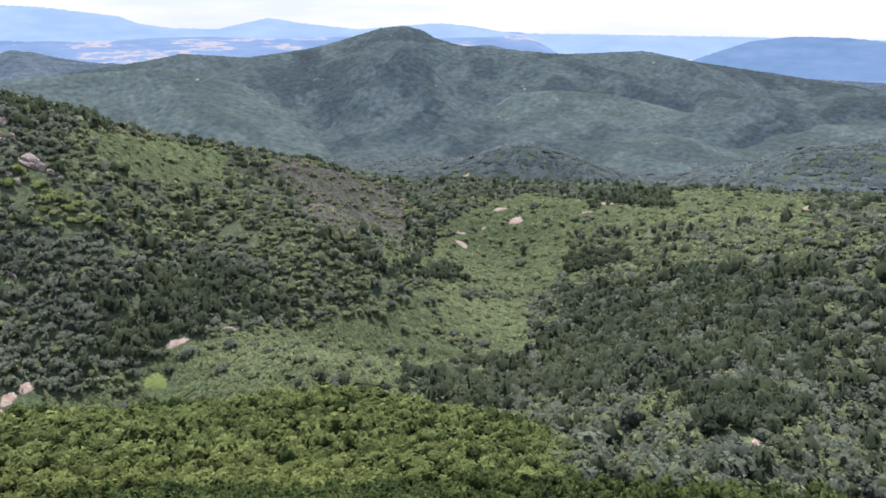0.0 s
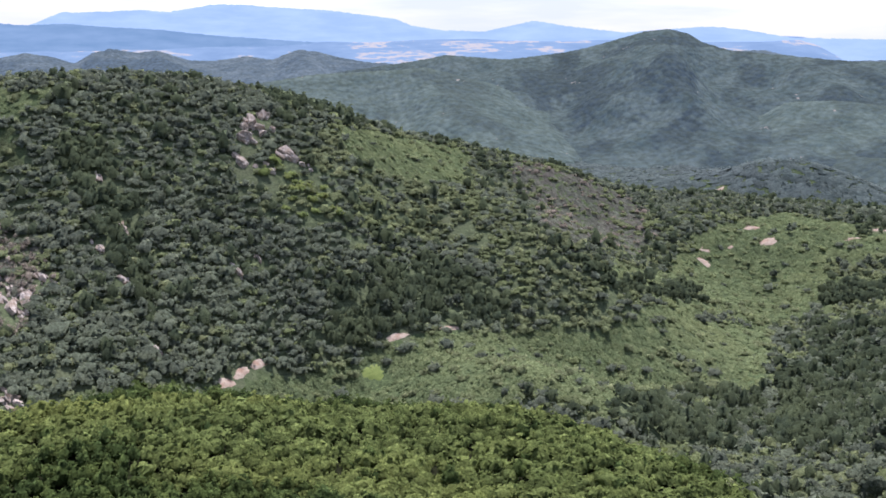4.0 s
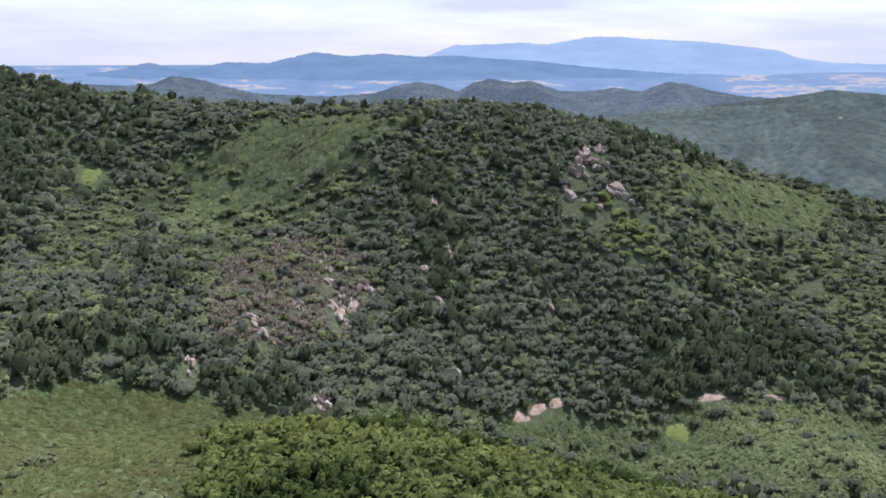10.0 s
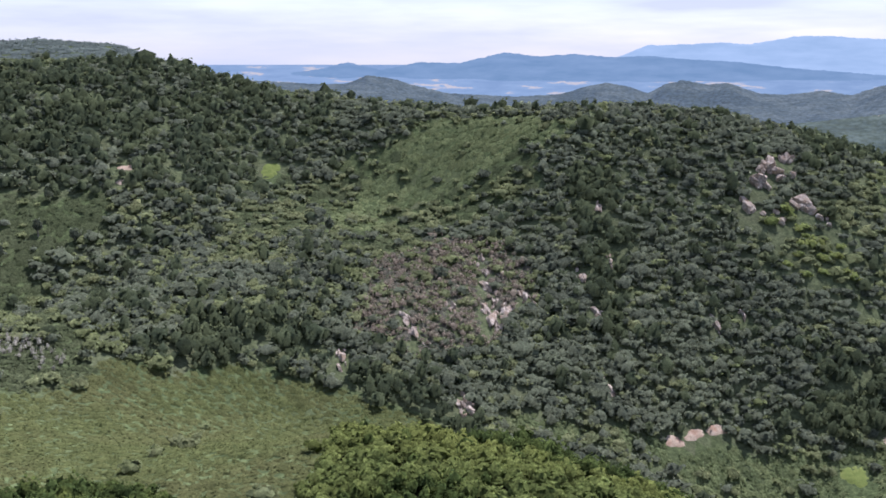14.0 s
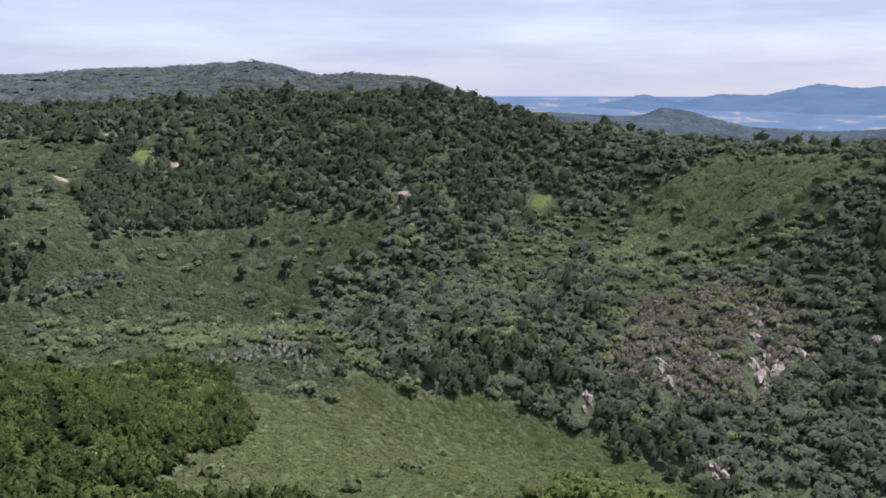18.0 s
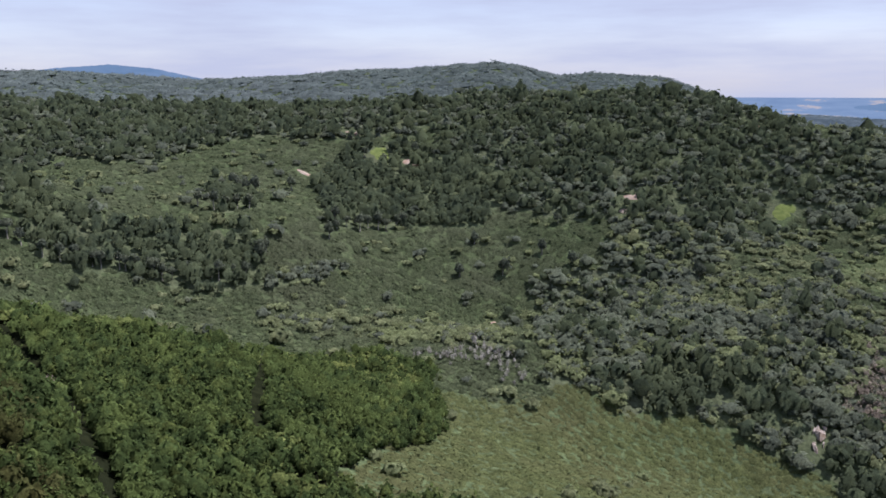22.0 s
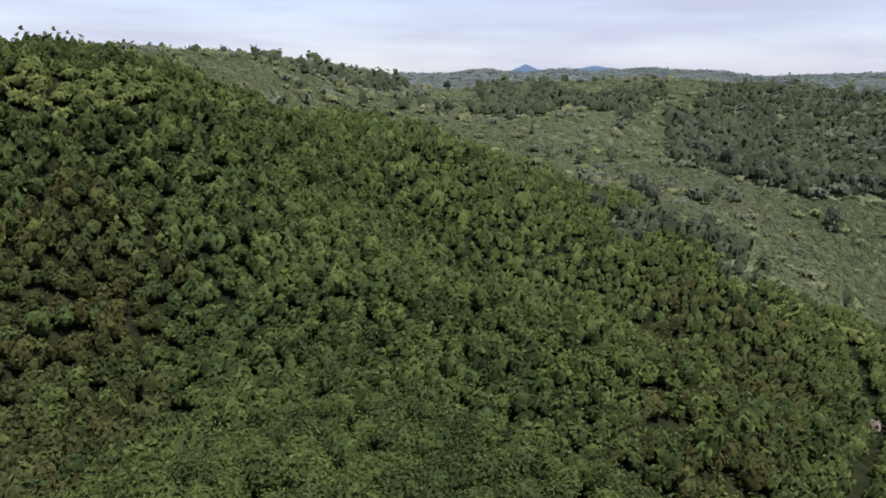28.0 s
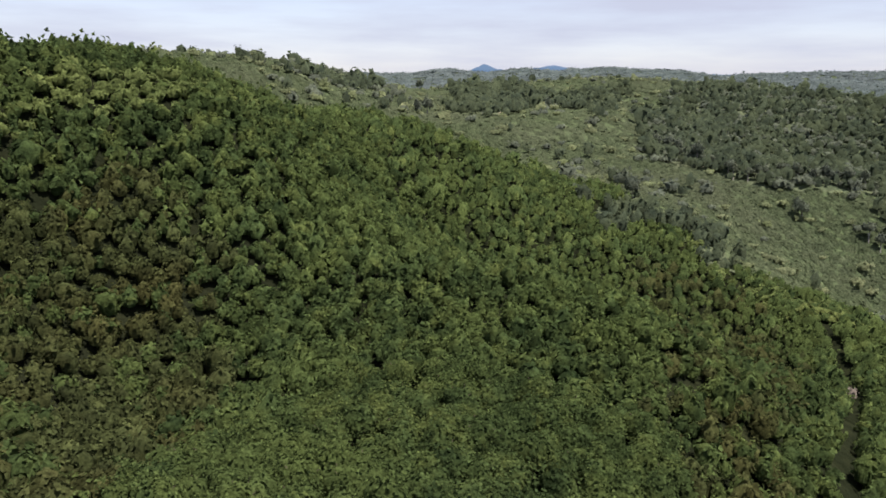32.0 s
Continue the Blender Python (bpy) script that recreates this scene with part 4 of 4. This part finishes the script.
def stand_of(kind, places, seed, forms):
    """All crowns of one kind within one ring, in one mesh."""
    x, y, big = places
    r = np.random.default_rng(seed)
    vs, fs, count = [], [], 0
    pick = r.integers(0, len(forms), len(x))
    turn, tilt = r.uniform(0, 2 * math.pi, len(x)), r.uniform(0.85, 1.18, len(x))
    lift = r.uniform(0.84, 1.2, len(x))
    z, ns, flat = height(x, y), [], kind in LOW_KINDS or kind == "far"
    fall_x, fall_y = (height(x + 4, y) - height(x - 4, y)) / 8, (height(x, y + 4) - height(x, y - 4)) / 8
    for k, (v, f, n) in enumerate(forms):
        i = np.flatnonzero(pick == k)
        if not len(i):
            continue
        c, s = np.cos(turn[i])[:, None], np.sin(turn[i])[:, None]
        w = big[i][:, None]
        px = (v[:, 0] * c - v[:, 1] * s) * w * tilt[i][:, None] + x[i][:, None]
        py = (v[:, 0] * s + v[:, 1] * c) * w + y[i][:, None]
        pz = v[:, 2] * w * lift[i][:, None] + z[i][:, None] - 0.3
        if flat:
            # low growth follows the slope
            pz = pz + fall_x[i][:, None] * (px - x[i][:, None]) + fall_y[i][:, None] * (py - y[i][:, None])
        vs.append(np.stack([px, py, pz], -1).reshape(-1, 3))
        tip_x, tip_y = (fall_x[i][:, None], fall_y[i][:, None]) if flat else (0, 0)
        ns.append(np.stack([n[:, 0] * c - n[:, 1] * s - tip_x, n[:, 0] * s + n[:, 1] * c - tip_y, np.broadcast_to(n[:, 2], px.shape)], -1).reshape(-1, 3))
        fs.append((f[None] + (np.arange(len(i)) * len(v))[:, None, None]).reshape(-1, 3) + count)
        count += len(i) * len(v)
    if not vs:
        return
    ns = np.concatenate(ns)
    ns /= np.linalg.norm(ns, axis=1)[:, None]
    ob = new(WOOD_NAMES[kind], mesh_of(WOOD_NAMES[kind], np.concatenate(vs), np.concatenate(fs), True, ns))
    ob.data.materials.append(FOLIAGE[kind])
    tagged(ob, LABELS[kind], "shrubs" if kind in LOW_KINDS else "woodland", kind="stuff")


WOOD_NAMES = {"bright": "oak_wood", "old": "shade_toned_oak_wood", "mid": "mixed_wood", "dark": "beech_wood", "regrow": "regrowth", "shrub": "shrubs", "dead": "withered_wood", "grey": "dying_wood", "tall": "tree_clump", "far": "far_wood", "spur": "young_wood", "gold": "yellowing_wood", "lush": "scrub", "heath": "heath"}


# ---- rocks, bare banks and meadows ----
def part(name, data, material, parent, label=""):
    """One mesh under a thing."""
    ob = new(name, data)
    if material and not data.materials:
        data.materials.append(material)
    ob.parent = parent
    return tagged(ob, label)


def boulder_mesh(seed, half, deep, high):
    """A broken block of stone: a lump cut by a dozen planes and roughened."""
    r = np.random.default_rng(seed)
    bm = bmesh.new()
    bmesh.ops.create_icosphere(bm, subdivisions=3, radius=1)
    v = np.array([q.co[:] for q in bm.verts])
    f = np.array([[q.index for q in face.verts] for face in bm.faces])
    bm.free()
    for k in range(14):
        n = r.normal(0, 1, 3)
        n /= np.linalg.norm(n)
        over = np.maximum(v @ n - r.uniform(0.4, 0.75), 0)
        v = v - over[:, None] * n
    v *= 1 + 0.06 * r.normal(0, 1, (len(v), 1))
    return mesh_of("boulder", v * [half, deep, high], f)


def slope_at(x, y):
    gx, gy = (land(x + 3, y) - land(x - 3, y)) / 6, (land(x, y + 3) - land(x, y - 3)) / 6
    return float(gx), float(gy)


def outcrop(x, y, blocks, half, high, seed, label, streak=1.0):
    """A crag of several blocks bedded in the slope."""
    r = np.random.default_rng(seed)
    base = new("rock_outcrop")
    base.location = (x, y, float(land(x, y)))
    gx, gy = slope_at(x, y)
    fall = math.atan2(gy, gx)
    for k in range(blocks):
        u, w = (0, 0) if k == 0 else (r.normal(0, half * 0.75 * streak), r.normal(0, half * 0.75))
        bx, by = x + math.cos(fall) * u - math.sin(fall) * w, y + math.sin(fall) * u + math.cos(fall) * w
        size = half * (1 if k == 0 else r.uniform(0.35, 0.8))
        ob = part("boulder", boulder_mesh(seed * 31 + k, size * streak * r.uniform(0.8, 1.1), size * r.uniform(0.6, 0.9), high * size / half), ROCK, base)
        ob.location = (bx - x, by - y, float(land(bx, by)) - base.location.z + (0.32 if streak == 1 else 0.25) * high * size / half)
        ob.rotation_euler = (r.uniform(-0.2, 0.2), -math.atan(math.hypot(gx, gy)) * 0.8, fall + r.uniform(-0.3, 0.3))
    BARE.append((x, y - half * 0.4 - 2.5, half + 1.1, half * (0.5 + streak * 0.7) + (4 if streak > 1 else 6)))
    return tagged(base, label, "rock", "pale rocks on the wooded hill")


CRAG = "pale grey limestone crag rising out of the wooded slope"
STREAK = "bare pale rock streak between withered trees"
for k, (x, y, blocks, half, high) in enumerate(((74, 640, 8, 7.5, 6.5), (66, 622, 7, 6.5, 6.0), (84, 654, 5, 5.0, 4.5), (59, 595, 6, 5.5, 4.0), (93, 611, 6, 7.0, 4.5), (79, 590, 3, 3.5, 3.0), (109, 599, 2, 2.5, 2.2))):
    outcrop(x, y, blocks, half * 1.2, high * 1.2, 10 + k, CRAG)
for k, (x, y, half) in enumerate(((-82, 459, 4.2), (-76, 464, 3.4), (-93, 488, 2.6), (-103, 519, 2.4), (-97, 503, 2.0), (-86, 505, 2.1), (-69, 486, 2.8), (-88, 467, 2.2), (-85, 475, 2.0), (-37, 511, 2.3), (-27, 486, 2.6), (-37, 568, 2.3), (-117, 425, 2.6), (-127, 436, 2.4), (-105, 459, 2.3),
                                  (-23, 526, 1.8), (41, 506, 2.2), (56, 518, 1.4), (-13, 438, 1.8), (-146, 392, 2.3), (-81, 390, 2.4), (-76, 388, 2.2))):
    outcrop(x, y, 6, half * 1.2, half * 1.3, 40 + k, STREAK, streak=2.1)


def draped(name, x, y, half, deep, turn, lift, skin, label, category, seed):
    """A patch of open ground with a ragged edge, lying on the slope."""
    r = np.random.default_rng(seed)
    ring, rows = 28, 5
    a = np.linspace(0, 2 * math.pi, ring, endpoint=False)
    edge = 1 + 0.16 * np.sin(2 * a + r.uniform(0, 6)) + 0.12 * np.sin(3 * a + r.uniform(0, 6)) + 0.07 * r.normal(0, 1, ring)
    vs = [[x, y, float(land(x, y)) + lift]]
    for k in range(1, rows + 1):
        u = k / rows
        px, py = np.cos(a) * half * edge * u, np.sin(a) * deep * edge * u
        wx, wy = x + px * math.cos(turn) - py * math.sin(turn), y + px * math.sin(turn) + py * math.cos(turn)
        z = land(wx, wy) + lift * (1 - u**3) - 0.5 * u**6 + 0.12 * r.normal(0, 1, ring)
        vs += np.stack([wx, wy, z], -1).tolist()
    f = [[0, 1 + i, 1 + (i + 1) % ring] for i in range(ring)]
    for k in range(rows - 1):
        for i in range(ring):
            p, q = 1 + k * ring + i, 1 + k * ring + (i + 1) % ring
            f += [[p, p + ring, q + ring], [p, q + ring, q]]
    ob = new(name, mesh_of(name, vs, f, True))
    ob.data.materials.append(skin)
    BARE.append((x, y - deep * 0.2 - 2, max(half * abs(math.cos(turn)), deep) * 1.0, max(half * abs(math.sin(turn)), deep) * 1.2 + 3))
    return tagged(ob, label, category)


BANK = "bare pale sandy bank at the foot of the wood"
for k, (x, y, half, deep, turn) in enumerate(((21, 432, 7.5, 3.0, 0.75), (31, 442, 8.0, 2.6, 0.7), (43, 452, 7.5, 2.8, 0.7), (134, 472, 9.5, 2.8, 0.1), (174, 481, 9.5, 2.6, 0.35), (534, 672, 5, 6, 0.8), (520, 654, 5, 9, 0.3),
                                              (601, 684, 9, 6, -0.4), (596, 650, 12, 7, -0.4), (560, 664, 4, 3, 0.2), (641, 788, 12, 6, 0.3), (661, 606, 9, 3, -0.3), (708, 614, 18, 3.5, -0.1), (884, 1090, 22, 7, 0.2), (858, 446, 18, 9, 0.5))):
    draped("sand_bank", x, y, half, deep, turn, 0.6, SAND, BANK, "bank", 200 + k)["group"] = "bare banks"
CLEARING = "small pale clearing of bare earth among dark trees"
for k, (x, y, half, deep) in enumerate(((-664, 470, 8, 6), (-737, 404, 8, 6), (-366, 526, 7, 4), (-355, 668, 5, 4), (-351, 380, 2.2, 2.2), (-545, 457, 9, 6), (-748, 446, 6, 5), (-675, 118, 9, 4), (-240, 101, 2.0, 1.6), (-819, 352, 7, 5), (-725, 322, 9, 4), (-572, 371, 8, 2.5), (-358, 509, 6, 3), (-620, 447, 9, 4), (-507, 105, 5, 2), (-613, -141, 7, 3), (-581, -101, 6, 2), (125, 109, 4, 2), (239, 139, 5, 2))):
    draped("clearing", x, y, half, deep, 0.4, 0.5, SAND, CLEARING, "clearing", 240 + k)["group"] = "small clearings"
draped("track", 270, 114, 12, 1.6, 1.1, 0.4, SAND, "pale dirt track between trees on the valley side", "track", 290)
for k, (x, y, a, b) in enumerate(MEADOWS):
    draped("meadow", x, y, a, b, 0.0, 0.5, GRASS, "small bright green grass meadow beside the wood", "meadow", 270 + k)

# low green growth carpets the open slopes; leaf litter, darkened to read as shade, lies under the woods
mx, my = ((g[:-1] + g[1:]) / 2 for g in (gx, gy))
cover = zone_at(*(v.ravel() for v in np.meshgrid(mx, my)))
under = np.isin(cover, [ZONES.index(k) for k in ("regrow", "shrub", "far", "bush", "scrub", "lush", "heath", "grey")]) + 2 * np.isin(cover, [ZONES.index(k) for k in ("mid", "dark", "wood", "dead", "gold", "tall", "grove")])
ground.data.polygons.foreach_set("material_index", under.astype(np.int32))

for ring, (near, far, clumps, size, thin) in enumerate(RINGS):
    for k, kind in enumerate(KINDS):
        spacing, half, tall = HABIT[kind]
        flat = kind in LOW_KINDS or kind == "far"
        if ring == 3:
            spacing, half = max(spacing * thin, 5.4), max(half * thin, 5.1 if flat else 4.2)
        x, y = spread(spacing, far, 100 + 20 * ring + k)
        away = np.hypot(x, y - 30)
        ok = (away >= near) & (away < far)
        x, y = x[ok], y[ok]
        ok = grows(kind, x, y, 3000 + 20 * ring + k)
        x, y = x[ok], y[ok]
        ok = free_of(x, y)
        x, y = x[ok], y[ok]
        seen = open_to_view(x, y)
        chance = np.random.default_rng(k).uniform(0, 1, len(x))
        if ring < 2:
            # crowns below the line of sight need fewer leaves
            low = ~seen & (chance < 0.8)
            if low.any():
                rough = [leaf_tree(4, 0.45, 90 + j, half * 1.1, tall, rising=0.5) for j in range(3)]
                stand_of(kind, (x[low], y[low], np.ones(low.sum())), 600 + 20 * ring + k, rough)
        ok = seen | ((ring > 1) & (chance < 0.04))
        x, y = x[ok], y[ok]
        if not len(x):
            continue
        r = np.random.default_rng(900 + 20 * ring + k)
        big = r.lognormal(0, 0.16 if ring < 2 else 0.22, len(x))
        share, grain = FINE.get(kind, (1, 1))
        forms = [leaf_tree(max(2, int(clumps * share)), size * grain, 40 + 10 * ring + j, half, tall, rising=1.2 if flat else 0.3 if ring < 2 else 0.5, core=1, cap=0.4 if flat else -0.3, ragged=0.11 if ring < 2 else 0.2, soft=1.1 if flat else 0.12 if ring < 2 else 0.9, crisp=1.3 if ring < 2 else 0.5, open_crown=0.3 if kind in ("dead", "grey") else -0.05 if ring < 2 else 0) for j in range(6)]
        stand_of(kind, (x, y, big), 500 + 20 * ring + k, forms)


# ---- single trees ----
def trunk_mesh(height, thick, seed):
    """A tapered stem with limbs that reach into the crown."""
    r = np.random.default_rng(seed)
    vs, fs = [], []

    def limb(a, b, ra, rb, sides=6):
        a, b = np.array(a, float), np.array(b, float)
        axis = (b - a) / np.linalg.norm(b - a)
        u = np.cross(axis, (0.3, 0.9, 0.2))
        u /= np.linalg.norm(u)
        w, n0 = np.cross(axis, u), len(vs)
        for p, rad in ((a, ra), ((a + b) / 2 + r.normal(0, rb, 3), (ra + rb) / 2), (b, rb)):
            for k in range(sides):
                c = 2 * math.pi * k / sides
                vs.append(p + rad * (math.cos(c) * u + math.sin(c) * w))
        for j in range(2):
            for k in range(sides):
                p, q = n0 + j * sides + k, n0 + j * sides + (k + 1) % sides
                fs.extend([[p, q, q + sides], [p, q + sides, p + sides]])

    limb((0, 0, -0.6), (r.normal(0, 0.1), r.normal(0, 0.1), height * 0.7), thick, thick * 0.45)
    for k in range(5):
        c, z = 2 * math.pi * (k + r.uniform(0, 0.6)) / 5, height * r.uniform(0.3, 0.6)
        limb((0, 0, z), (math.cos(c) * height * 0.26, math.sin(c) * height * 0.26, z + height * r.uniform(0.16, 0.3)), thick * 0.4, thick * 0.12, 5)
    return mesh_of("trunk", vs, fs, True)


def single_tree(name, half, height, clumps, size, leaf, bark, seed, label, group, lift=0.0):
    base = new(name)
    v, f, n = leaf_tree(clumps, size, seed, half, height - lift, core=2, rising=0.3, crisp=1.2)
    v[:, 2] += lift
    part("crown", mesh_of("crown", v, f, True, n), leaf, base)
    part("trunk", trunk_mesh(height, 0.035 * height, seed), bark, base)
    return tagged(base, label, "tree", group)


def set_trees(forms, places, seed):
    r = np.random.default_rng(seed)
    for k, (x, y) in enumerate(places):
        form = forms[k % len(forms)]
        m = Matrix.LocRotScale((x, y, float(land(x, y)) - 0.1), Euler((0, 0, r.uniform(0, 6.28))), None)
        if k < len(forms):
            form.matrix_basis = m
            ob = form
        else:
            ob = copy_thing(form, m)
        ob.scale = Vector((1, 1, 1)) * r.uniform(0.8, 1.2)


oaks = [single_tree("young_oak", 2.6, 5.6 + 0.4 * j, 460, 0.1, FOLIAGE["bright"], BARK, 700 + j, "young green oak in a closed hillside stand", "young oaks of the near slope") for j in range(6)]
r = np.random.default_rng(77)
spots = [(x + r.uniform(-1.5, 1.5), y + r.uniform(-1.5, 1.5)) for x in np.arange(NEAR_STAND[0] + 1.5, NEAR_STAND[1], 4.1) for y in np.arange(NEAR_STAND[2] + 1.5, NEAR_STAND[3], 4.1)]
r.shuffle(spots)
set_trees(oaks, spots, 78)

# tall trees left standing on the felled slopes
tall = [single_tree("standing_tree", 3.4, 9.5 + j, 110, 0.25, FOLIAGE["dark"], PALE_BARK, 740 + j, "tall dark tree standing alone above low regrowth", "standing trees", lift=1.2) for j in range(4)]
set_trees(tall, [(-461, 335), (-389, 473), (-418, 420), (-376, 445), (-353, 451), (-284, 415), (-268, 422), (-276, 408), (-290, 424), (-382, 415), (-446, 275), (-440, 268), (-398, 391), (-271, 475), (-204, 511), (-518, 303), (-283, 523), (-522, 300), (-530, 296), (-538, 304),
                 (-563, 307), (-466, 101), (-539, 342), (-451, 323), (-512, 390), (-502, -157), (-522, -137), (-516, -142), (-392, 19), (-398, 12), (-739, -226), (-625, -76), (-560, 440), (-575, 430), (-600, 462), (-615, 448), (-590, 475), (-555, 468)], 79)
set_trees([single_tree("valley_tree", 4.2, 10 + j, 90, 0.28, FOLIAGE["dark"], BARK, 760 + j, "broad dark tree standing over pale valley scrub", "valley trees", lift=1.0) for j in range(3)],
          [(612, 572), (620, 547), (618, 522), (605, 560), (626, 534), (241, 492), (123, 517), (133, 490), (180, 500), (147, 488), (622, 650), (636, 746), (560, 600), (232, 498), (190, 508), (300, 230), (306, 238), (292, 222), (284, 232), (298, 246), (316, 244), (250, 205), (256, 214)], 80)

# tall trees along the open edge of the plateau wood, their pale stems in the light
def along(step, *corners):
    r, got = np.random.default_rng(len(corners)), []
    for (x0, y0), (x1, y1) in zip(corners, corners[1:]):
        n = max(1, int(math.hypot(x1 - x0, y1 - y0) / step))
        got += [(x0 + (x1 - x0) * (k + r.uniform(0.1, 0.9)) / n + r.normal(0, 1.5), y0 + (y1 - y0) * (k + r.uniform(0.1, 0.9)) / n + r.normal(0, 1.5)) for k in range(n)]
    return got


edge = [single_tree("edge_tree", 3.0, 10 + j, 80, 0.26, FOLIAGE["dark"], PALE_BARK, 780 + j, "tall forest-edge tree with a bare pale stem", "trees at the wood edge", lift=3.6) for j in range(4)]
set_trees(edge, along(6.0, (-572, 9), (-528, 27), (-495, 56), (-490, 69), (-513, 138)) + along(6.5, (-466, 130), (-457, 154), (-452, 183), (-441, 214), (-430, 258)) + along(7.0, (-501, 252), (-487, 290)) + along(7.0, (-466, 334), (-463, 389), (-468, 410)), 81)

withered = single_tree("withered_tree", 1.9, 4.6, 90, 0.2, FOLIAGE["dead"], PALE_BARK, 820, "reddish-brown withered tree beside a lane in the oak wood", "")
set_trees([withered], [(-242, 103)], 82)
